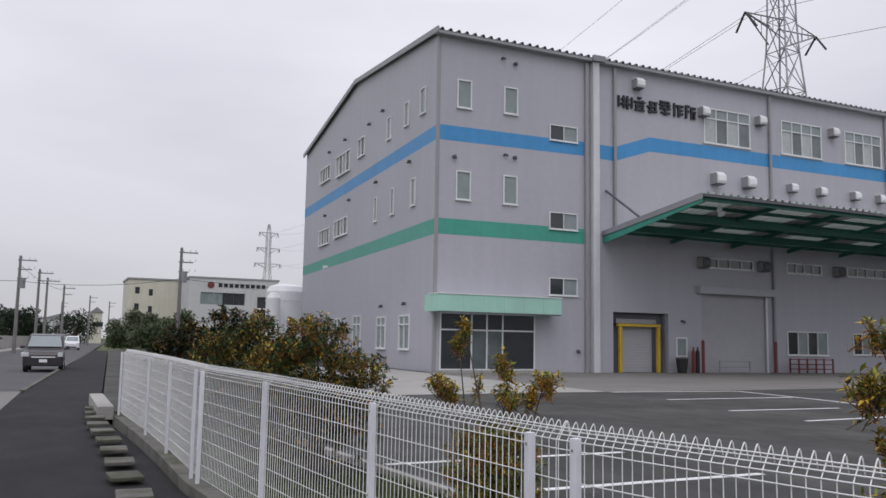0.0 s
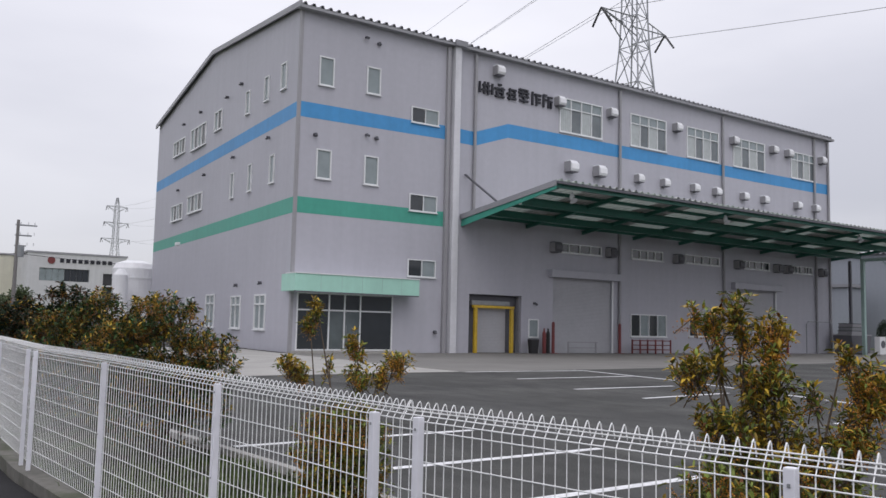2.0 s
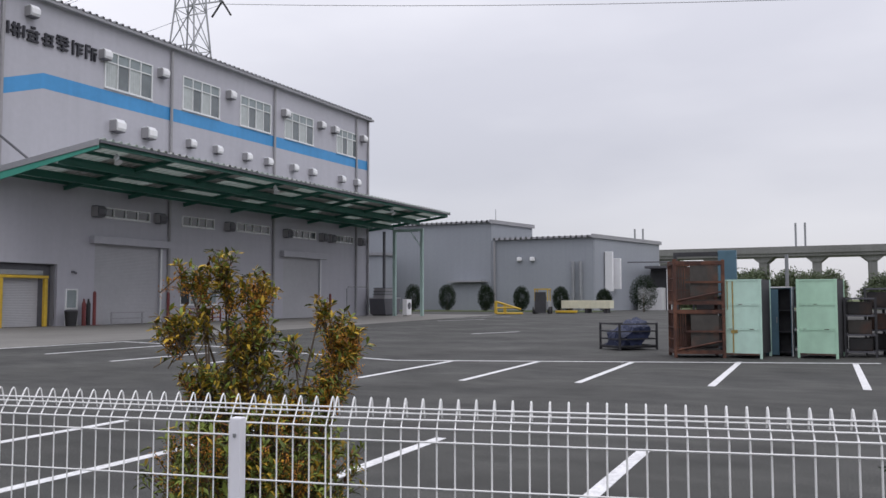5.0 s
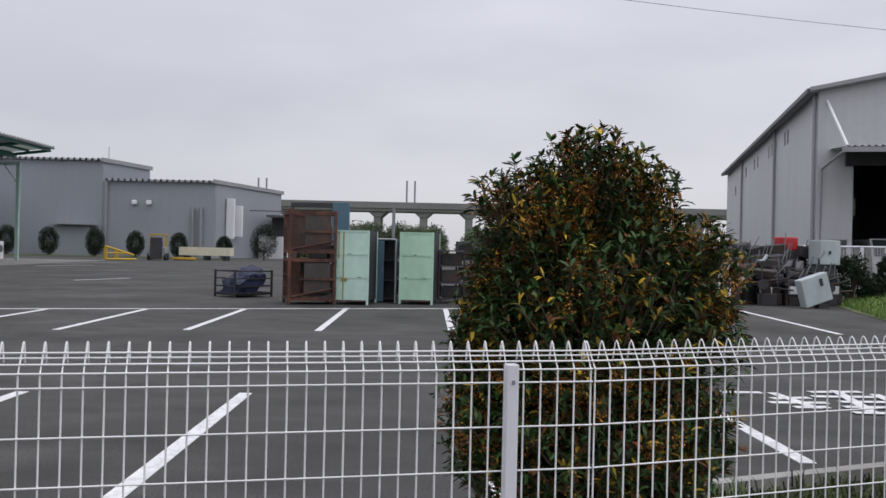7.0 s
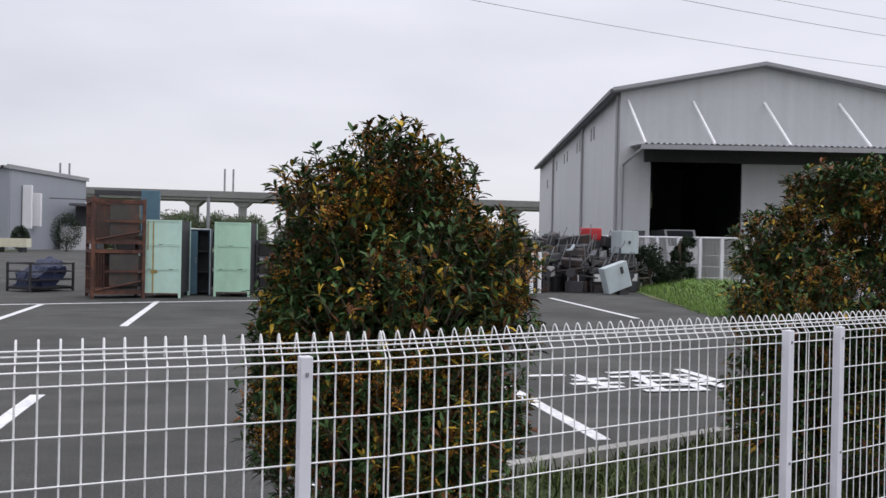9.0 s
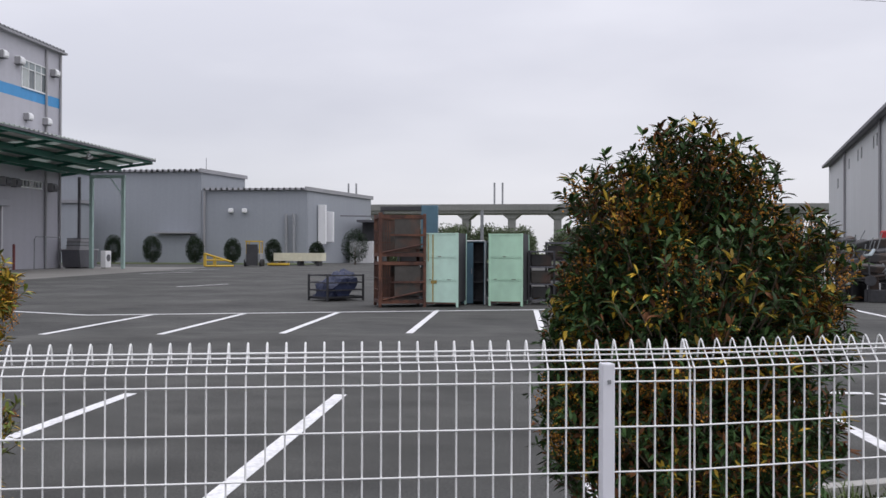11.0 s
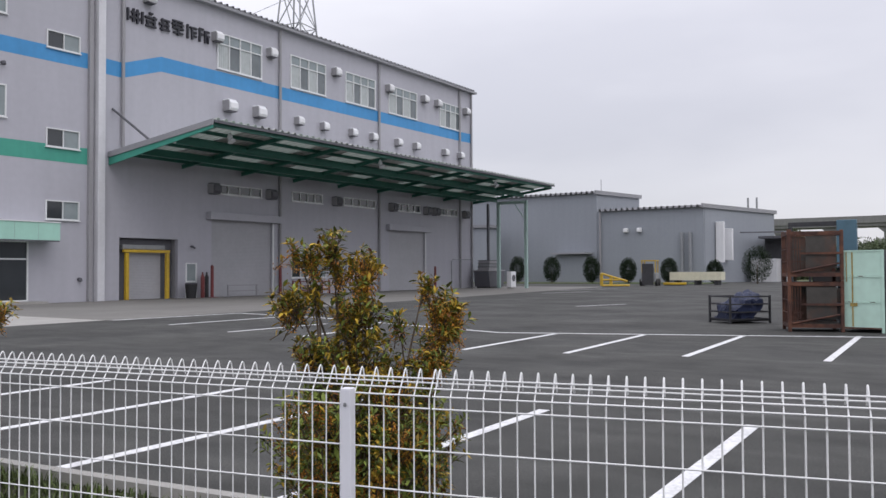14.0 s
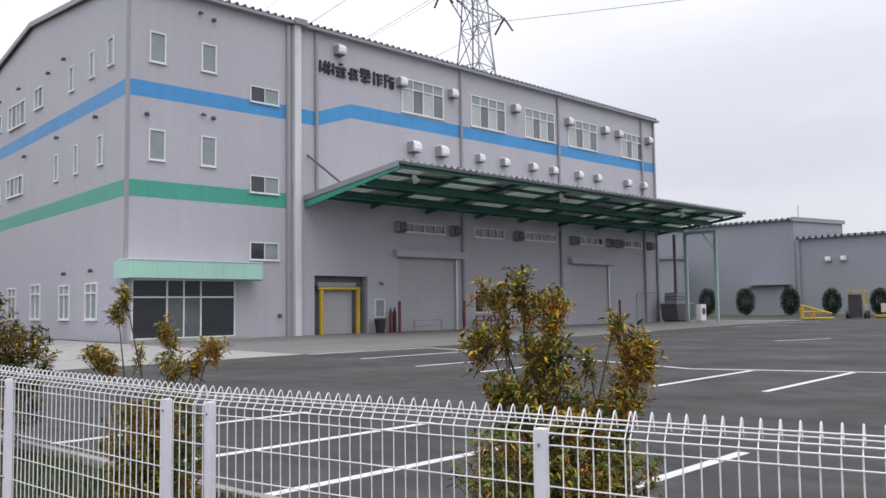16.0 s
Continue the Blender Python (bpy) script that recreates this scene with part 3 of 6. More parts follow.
# entrance: glazed screen and a mint fascia round the corner
w0, w1, z0, z1 = ENTRY[0] - FX, ENTRY[2] - FX, ENTRY[1], ENTRY[3]
DOOR_GLASS = material("clear_door_glass", (0.12, 0.14, 0.145), 0.04, grain=0.15, scale=1.5, stain=0.2)
LIGHTS = [(x0, a, x1, b) for x0, x1 in ((0.08, 1.85), (1.93, 2.78), (2.86, 3.75), (3.83, w1 - w0 - 0.08)) for a, b in ((0.07, 2.08), (2.16, z1 - z0 - 0.07))]
screen = pierced(w1 - w0, z1 - z0, LIGHTS, 0.12)
bmesh.ops.translate(screen, vec=(w0, -0.03, z0), verts=screen.verts)
entry = part("entrance_screen", screen, ALU, factory, "white aluminium glazed entrance screen with double doors")
for a, b, c, d in LIGHTS:
    part("pane", B(w0 + a, 0.02, z0 + b, w0 + c, 0.035, z0 + d), DOOR_GLASS if 1.9 < a < 3.0 and b < 1 else GLASS_DARK, entry)
for a in (2.72, 2.9):
    part("door_pull", B(w0 + a, -0.075, z0 + 0.75, w0 + a + 0.03, -0.035, z0 + 1.35), GREY_STEEL, entry)
fascia = bmesh.new()
prism(fascia, [(-0.35, -1.2), (7.15, -1.2), (7.3, -0.003), (-0.06, -0.003), (-0.06, 0.5), (-0.35, 0.5)], "Z", 3.17, 4.05)
hood_part = part("entrance_canopy", fascia, MINT, factory, "pale mint panelled canopy over the entrance")
for k in range(5):
    part("panel_joint", B(1.1 + 1.22 * k, -1.206, 3.18, 1.115 + 1.22 * k, -1.2005, 4.04), PALE_GREEN_STEEL, hood_part)
part("canopy_coping", B(-0.38, -1.24, 4.052, 7.18, -0.01, 4.1), ALU, hood_part)
part("canopy_soffit_edge", B(-0.36, -1.21, 3.1, 7.12, -1.13, 3.165), DARK_TRIM, factory)
part("entrance_step", B(0.0, -1.1, 0.0, 6.6, -0.01, 0.11), CONCRETE, factory)
# corner flashing, pilaster and downpipes
part("corner_flashing", B(-0.035, -0.05, 0.0, 0.12, -0.006, EAVE - 0.13), PIPE, factory)
part("corner_flashing", B(-0.05, -0.05, 0.0, -0.036, 0.12, EAVE - 0.13), PIPE, factory)
part("pilaster", B(9.86, -0.4, 0, 10.3, -0.003, 18.15, bevel=0.02), DUCT_PALE, factory, "pale boxed pipe duct up the wall")
part("pilaster_side", B(9.46, -0.2, 0, 9.68, -0.003, 18.1), PIPE, factory)
part("duct_head", B(9.75, -0.62, 18.16, 10.6, -0.44, 18.5), ROOF, factory)
for x in (11.6, 24.1, 35.3, 47.5, 49.55):
    pipe = tube(bmesh.new(), [(x, -0.12, 0.05 if x > 20 else 8.3), (x, -0.12, 18.1)], 0.1, 8)
    part("downpipe", pipe, PIPE, factory)


def hood(x, z, big=1.0, lit=True):
    """A boxy louvred hood: a sloped cover between dark cheeks, pale when lit, else coloured dark as if in shade."""
    s = 0.33 * big
    cover = prism(bmesh.new(), [(-0.003, -s * 0.9), (-0.5 * big, -s * 0.9), (-0.6 * big, -s * 0.5), (-0.6 * big, s * 0.35), (-0.4 * big, s), (-0.003, s)], "X", -s * 0.86, s * 0.86)
    h = part("vent_hood", cover, WHITE_METAL if lit else DARK_TRIM, factory, "white metal vent hood" if lit else "metal vent hood coloured dark for the canopy's shade")
    h.matrix_basis = pose(x, 0, z)
    for k in (-1, 1):
        part("cheek", B(k * s * 0.87, -0.5 * big, -s * 0.95, k * s * 1.0, -0.004, s * 0.8), PIPE, h)
    part("mouth", B(-s * 0.8, -0.52 * big, -s * 1.1, s * 0.8, -0.03, -s * 0.92), DARK_TRIM, h)


for x, z in ((31.34, 17.36), (36.45, 16.3), (41.24, 16.33), (47.98, 16.36), (54.6, 16.34), (59.68, 16.33), (61.75, 16.3), (66.55, 16.33)):
    hood(x - FX, z, 0.95)
for i, x in enumerate((37.46, 40.04, 43.95, 46.64, 49.92, 52.45, 55.81, 58.41, 62.91, 65.5)):
    hood(x - FX, 12.12, 1.15 if i < 2 else 0.9)
# hoods under the loading canopy: its shade is put into their dark colour
for x in (36.2, 41.2, 48.0, 55.0, 60.0, 61.3, 66.3):
    hood(x - FX, 6.75, 1.0, False)
for v, z in ((4.2, 12.0), (9.5, 16.4), (12.4, 16.2), (18.6, 16.5), (23.2, 16.5), (10.6, 11.9), (17.0, 11.7), (24.0, 11.5), (8.9, 3.75), (4.6, 3.75)):
    part("vent_cap", tube(bmesh.new(), [(SKEW * v - 0.003, v, z), (SKEW * v - 0.16, v, z), (SKEW * v - 0.2, v, z - 0.1)], 0.1, 8), DARK_TRIM, factory)
for x, z in ((1.0, 11.55), (4.75, 17.3), (4.75, 11.9), (9.0, 1.2)):
    part("vent_cap", tube(bmesh.new(), [(x, -0.003, z), (x, -0.16, z), (x, -0.2, z - 0.1)], 0.1, 8), DARK_TRIM, factory)

# dock, shutters and wall gear
dx0, dx1 = DOCK[0] - FX, DOCK[2] - FX
part("dock_lining", B(dx0 + 0.01, 0.5, 0, dx1 - 0.01, 0.56, 3.49), DARK_TRIM, factory)
for a in (dx0 + 0.012, dx1 - 0.06):
    part("dock_cheek", B(a, 0.222, 0, a + 0.048, 0.499, 3.48), TRIM, factory)
part("dock_shutter", B(dx0 + 0.75, 0.4, 0.0, dx1 - 0.95, 0.46, 2.7), SHUTTER, factory)
part("dock_shutter_box", B(dx0 + 0.3, 0.1, 2.86, dx1 - 0.85, 0.45, 3.12, bevel=0.02), GREY_STEEL, factory)
for a in (dx0 + 0.42, dx1 - 0.85):
    part("yellow_guard_post", B(a, -0.06, 0, a + 0.2, 0.14, 2.66, bevel=0.02), YELLOW, factory)
part("yellow_guard_beam", B(dx0 + 0.3, -0.055, 2.68, dx1 - 0.6, 0.135, 2.84, bevel=0.02), YELLOW, factory)
for a, b, c, d in (GATE_A, GATE_B):
    part("roller_shutter", B(a - FX + 0.02, 0.12, 0, c - FX - 0.02, 0.18, d - 0.02), SHUTTER, factory)
    part("shutter_box", B(a - FX - 0.42, -0.42, d - 0.03, c - FX + 0.52, -0.003, d + 0.44, bevel=0.03), SIDING, factory)
    part("shutter_guide", B(c - FX - 0.0, -0.06, 0, c - FX + 0.12, -0.003, d - 0.05), ALU, factory)
window(factory, pose(SIDE_DOOR[0] - FX, 0, 0.0), 0.85, 2.12, 1, None, rows=((0, 0.47), (0.47, 1.0)), glasses=[ALU, GLASS_PALE], bar=0.08, label="white side door with a glazed upper half", sill=False, name="side_door")
for a, z in ((22.0, 17.5), (22.2, 12.0), (34.6, 3.1)):
    part("wall_lamp", tube(bmesh.new(), [(a - FX, -0.003, z), (a - FX, -0.14, z), (a - FX + 0.04, -0.3, z - 0.1)], 0.07, 8), DARK_TRIM, factory)
part("floodlight", B(-0.34, 19.1, 6.8, -0.05, 19.5, 7.05, bevel=0.03), ALU, factory)

# the firm's sign: plain black shapes
sign = thing("sign_letters", "row of black raised sign characters on the wall", "sign", pose(29.85, 39.93, 15.72))


def bar_character(x, w, h, rows, posts):
    """Plain bars: rows (height share, from, to) and posts (place share, from, to)."""
    boxes = [(w * a, -0.06, h * z - 0.055, w * b, 0.05, h * z + 0.055) for z, a, b in rows]
    boxes += [(w * p - 0.06, -0.064, h * a, w * p + 0.06, 0.046, h * b) for p, a, b in posts]
    first = part("sign_character", B(*boxes[0]), LETTER, sign)
    first.matrix_basis = pose(x, 0, 0)
    for box in boxes[1:]:
        part("bar", B(*box), LETTER, first)


for x, w, h, rows, posts in ((0.0, 1.05, 0.85, ((0.7, 0.25, 0.8), (0.35, 0.2, 0.85)), ((0.05, 0.1, 0.9), (0.4, 0.05, 0.95), (0.65, 0.0, 0.95), (0.97, 0.1, 0.9))),
                             (1.15, 0.9, 0.9, ((0.9, 0.35, 0.65), (0.62, 0.05, 0.95), (0.38, 0.15, 0.85), (0.08, 0.1, 0.9)), ((0.25, 0.05, 0.4), (0.75, 0.05, 0.75))),
                             (2.17, 0.8, 0.78, ((0.85, 0.2, 0.95), (0.5, 0.0, 0.9), (0.15, 0.1, 0.95)), ((0.3, 0.0, 0.95), (0.78, 0.1, 0.9))),
                             (3.1, 0.9, 0.92, ((0.9, 0.05, 0.7), (0.7, 0.0, 0.95), (0.45, 0.05, 0.95), (0.15, 0.1, 0.9)), ((0.3, 0.45, 0.95), (0.8, 0.5, 0.95), (0.5, 0.0, 0.45))),
                             (4.13, 0.85, 0.9, ((0.8, 0.35, 1.0), (0.5, 0.55, 0.95), (0.25, 0.55, 0.95)), ((0.15, 0.0, 0.95), (0.55, 0.0, 0.85))),
                             (5.1, 0.85, 0.9, ((0.9, 0.05, 0.45), (0.55, 0.05, 0.45), (0.8, 0.55, 1.0), (0.5, 0.55, 1.0)), ((0.1, 0.0, 0.9), (0.6, 0.0, 0.85), (0.85, 0.0, 0.5)))):
    bar_character(x, w, h, rows, posts)

# ---- the loading canopy ----
canopy = thing("loading_canopy", "long green steel loading canopy with a ribbed roof", "canopy", pose(28.86, 40, 0))
CL, CD = 38.65, 8.3


def under(v):
    """The underside of the canopy's roof: it rises outwards from the wall."""
    return 8.08 + 0.98 * (-v) / CD


def ribbed_sheet(x0, x1):
    bm = bmesh.new()
    prof = []
    for i in range(round((x1 - x0) / 0.5)):
        px = x0 + i * 0.5
        prof += [(px, 0.0), (px + 0.2, 0.0), (px + 0.25, 0.11), (px + 0.37, 0.11), (px + 0.42, 0.0)]
    prof.append((x1, 0.0))
    rg = [[bm.verts.new((px, v, under(v) + 0.06 + dz)) for px, dz in prof] for v in (-CD - 0.12, -0.02)]
    for i in range(len(prof) - 1):
        bm.faces.new((rg[0][i], rg[0][i + 1], rg[1][i + 1], rg[1][i]))
    return bm


for i in range(13):
    clear = i % 2 == 0
    part("canopy_roof", ribbed_sheet(-0.1 + 3 * i, 2.9 + 3 * i), SKYLIGHT_SHEET if clear else CANOPY_SHEET, canopy, "ribbed translucent canopy sheets" if clear else "ribbed pale metal canopy sheets")


def beam(bm, p, q, w, h):
    """An I-beam from p to q, hanging h below the line, flanges w wide."""
    p, q = Vector(p), Vector(q)
    d = q - p
    side = d.cross(Vector((0, 0, 1))).normalized()
    up = side.cross(d).normalized()
    m = Matrix((d.normalized(), side, up)).transposed().to_4x4()
    m.translation = p
    ln = d.length
    B(0, -w / 2, -0.03, ln, w / 2, 0, bm, m=m)
    B(0, -w / 2, -h, ln, w / 2, -h + 0.03, bm, m=m)
    B(0, -0.02, -h + 0.03, ln, 0.02, -0.03, bm, m=m)
    return bm


for i in range(9):
    px = 0.12 + i * (CL - 0.3) / 8
    part("rafter", beam(bmesh.new(), (px, -0.01, under(0) - 0.1), (px, -CD + 0.1, under(-CD) - 0.1), 0.16, 0.22), STEEL_GREEN, canopy)
for i in range(6):
    v = -0.5 - i * (CD - 0.8) / 5
    part("purlin", beam(bmesh.new(), (0, v, under(v) + 0.05), (CL - 0.1, v, under(v) + 0.05), 0.12, 0.18), STEEL_GREEN, canopy)
for v in (-2.75, -5.5):
    part("girder", beam(bmesh.new(), (0, v, under(v) - 0.16), (CL - 0.1, v, under(v) - 0.16), 0.2, 0.4), STEEL_GREEN, canopy)
part("front_beam", beam(bmesh.new(), (0, -CD + 0.05, under(-CD) + 0.02), (CL - 0.1, -CD + 0.05, under(-CD) + 0.02), 0.2, 0.3), STEEL_GREEN, canopy)
edge = bmesh.new()
for q, w in (((0.0, under(0) + 0.1), (-CD - 0.1, under(-CD) + 0.1)),):
    prism(edge, [(q[0], q[1]), (w[0], w[1]), (w[0], w[1] - 0.3), (q[0], q[1] - 0.3)], "X", -0.16, -0.11)
part("verge_plate", edge, TRIM, canopy)
edge = bmesh.new()
prism(edge, [(-0.01, under(0) - 0.22), (-CD, under(-CD) - 0.2), (-CD, under(-CD) - 0.36), (-0.01, under(0) - 0.62)], "X", -0.1, -0.02)
part("verge_beam", edge, GREEN, canopy, "bright green painted verge beam")
part("gutter", B(-0.1, -CD - 0.2, under(-CD) - 0.1, CL, -CD - 0.1, under(-CD) + 0.03), DARK_TRIM, canopy)
part("stay_rod", tube(bmesh.new(), [(0.12, -0.02, 10.6), (0.4, -2.9, under(-2.9) + 0.2)], 0.065, 6), DARK_TRIM, canopy)
for px in (1.6, 14.4, 29.5):
    lamp = part("canopy_lamp", tube(bmesh.new(), [(px, -CD + 0.6, 8.75), (px, -CD + 0.6, 8.5), (px, -CD + 0.45, 8.28)], [0.05, 0.16, 0.22], 10), LAMP_GLASS, canopy, "round clear floodlight")
for y, r in ((36.95, 0.14), (34.15, 0.13)):
    part("canopy_post", B(CL - 0.4 - r, y - 40 - r, 0, CL - 0.4 + r, y - 40 + r, 7.75, bevel=0.02), PALE_GREEN_STEEL, canopy, "pale green square steel post")
part("canopy_post", B(CL - 0.5, -2.05, 0, CL - 0.3, -1.85, 7.7), DARK_TRIM, canopy, "dark steel post")
part("post_beam", B(CL - 0.52, -6.0, 7.6, CL - 0.28, -2.9, 7.85), PALE_GREEN_STEEL, canopy)
part("knee_brace", tube(bmesh.new(), [(CL - 0.4, -5.75, 6.2), (CL - 0.4, -4.7, 7.6)], 0.05, 6), PALE_GREEN_STEEL, canopy)

# ---- fence ----
fence = thing("mesh_fence", "white-coated wire mesh fence with folded top and square posts", "fence", pose(0, 0, 0))
POST_TOP = 1.12
post_mesh = None
for x, y in FENCE:
    z = POST_TOP + rise(y)
    i = FENCE.index((x, y))
    q, r = FENCE[max(i - 1, 0)], FENCE[min(i + 1, len(FENCE) - 1)]
    turn = math.degrees(math.atan2(r[1] - q[1], r[0] - q[0]))
    if post_mesh is None:
        post_mesh = mesh_of(B(-0.018, -0.018, -1.25, 0.018, 0.018, 0, bevel=0.004), "post", POST_WHITE)
        clamp_mesh = mesh_of(B(-0.005, -0.022, -0.006, 0.005, -0.0175, 0.006, bevel=0.002), "clamp", GREY_STEEL)
    p = new("post", post_mesh)
    p.parent, p.matrix_basis = fence, pose(x, y, z, 0, 0, turn)
    for h in (-0.05, -0.55, -0.95):
        c = new("clamp", clamp_mesh)
        c.parent, c.matrix_basis = p, pose(0, 0, h)
LINE = [(1.17, 16.1, 0.0), (1.33, 12.95, 0.0), (1.39, 10.95, 0.0), (1.424, 8.86, 0.0), (1.62, 6.7, 0.0), (1.824, 4.702, 0.0), (1.976, 2.895, 0.0),
        (2.352, 0.959, 0.0), (2.815, -0.984, 0.0), (3.547, -2.907, 0.0), (4.36, -4.95, 0.0), (5.1, -6.8, 0.0)]
LINE = [(x, y, rise(y)) for x, y, _ in LINE]
PROFILE = [(0.0, 0.05), (0.0, 1.098), (0.034, 1.149), (0.046, 1.17), (0.053, 1.176), (0.06, 1.17), (0.072, 1.12)]
BARS = [(0.0, 0.046 + 0.127 * k) for k in range(8)] + [(0.0, 1.063), (0.002, 1.1), (0.016, 1.122), (0.036, 1.15), (0.069, 1.132)]
STEP, WIRE = 0.052, 0.0028
for (ax, ay, az), (bx, by, bz) in zip(LINE, LINE[1:]):
    d = Vector((bx - ax, by - ay, 0))
    ln = d.length
    d.normalize()
    n = Vector((-d.y, d.x, 0))
    bm = bmesh.new()
    count = round((ln - 0.018) / STEP)
    for k in range(count + 1):
        s = 0.009 + k * (ln - 0.018) / count
        o = Vector((ax, ay, az + (bz - az) * s / ln)) + d * s + n * 0.03
        tube(bm, [o + n * a + Vector((0, 0, z)) for a, z in PROFILE], WIRE, 4, False)
    for a, z in BARS:
        tube(bm, [Vector((ax, ay, az + z)) + n * (a + 0.025) + d * 0.004, Vector((bx, by, bz + z)) + n * (a + 0.025) - d * 0.004], WIRE, 5)
    tagged(part("wire_panel", bm, FENCE_WHITE, fence), kind="stuff")


# ---- plants ----
def leaves(bm_data, at, out, rng, size, spread=1.0):
    """Adds one folded, pointed leaf to (verts, faces) at a place, its tip turned outwards."""
    verts, faces = bm_data
    d = Vector((out[0] + rng.gauss(0, 0.5) * spread, out[1] + rng.gauss(0, 0.5) * spread, out[2] + rng.gauss(0, 0.45) * spread)).normalized()
    side = d.cross(Vector((rng.gauss(0, 1), rng.gauss(0, 1), rng.gauss(0, 1) + 1.2))).normalized()
    up = side.cross(d)
    ln = size * rng.uniform(0.7, 1.2)
    w = ln * rng.uniform(0.17, 0.24)
    p = Vector(at)
    k = len(verts)
    droop = up * (-ln * rng.uniform(0.02, 0.2))
    verts += [p, p + d * ln * 0.42 + side * w - up * w * 0.3, p + d * ln * 0.48 + droop * 0.3, p + d * ln * 0.42 - side * w - up * w * 0.3, p + d * ln + droop]
    faces += [(k, k + 1, k + 2), (k, k + 2, k + 3), (k + 1, k + 4, k + 2), (k + 2, k + 4, k + 3)]


def whorl_leaf(data, at, axis, rng, size):
    """Adds one arching leaf that spreads from a shoot and droops at its tip."""
    verts, faces = data
    round_it = axis.cross(Vector((rng.gauss(0, 1), rng.gauss(0, 1), rng.gauss(0, 1)))).normalized()
    d = (axis * rng.uniform(0.35, 1.2) + round_it).normalized()
    side = d.cross(Vector((rng.gauss(0, 0.25), rng.gauss(0, 0.25), 1))).normalized()
    ln = size * rng.uniform(0.65, 1.2)
    w = ln * rng.uniform(0.125, 0.17)
    p = Vector(at)
    drop = Vector((0, 0, -ln))
    k = len(verts)
    fold = Vector((0, 0, w * 0.35))
    verts += [p, p + d * ln * 0.36 + side * w + fold, p + d * ln * 0.4, p + d * ln * 0.36 - side * w + fold,
              p + d * ln * 0.7 + side * w * 0.7 + drop * 0.08 + fold, p + d * ln * 0.72 + drop * 0.1, p + d * ln * 0.7 - side * w * 0.7 + drop * 0.08 + fold, p + d * ln * 0.97 + drop * rng.uniform(0.06, 0.24)]
    faces += [(k, k + 1, k + 2), (k, k + 2, k + 3), (k + 1, k + 4, k + 5, k + 2), (k + 2, k + 5, k + 6, k + 3), (k + 4, k + 7, k + 5), (k + 5, k + 7, k + 6)]


def mesh_from(data, name, mat):
    me = bpy.data.meshes.new(name)
    me.from_pydata([tuple(v) for v in data[0]], [], data[1])
    me.materials.append(mat)
    return me


def blossom(data, at, rng, r):
    verts, faces = data
    k = len(verts)
    p = Vector(at)
    for s in ((1, 0, 0), (-1, 0, 0), (0, 1, 0), (0, -1, 0), (0, 0, 1), (0, 0, -1)):
        verts.append(p + Vector(s) * r * rng.uniform(0.6, 1.2))
    faces += [(k + a, k + b, k + c) for a, b, c in ((0, 2, 4), (2, 1, 4), (1, 3, 4), (3, 0, 4), (2, 0, 5), (1, 2, 5), (3, 1, 5), (0, 3, 5))]


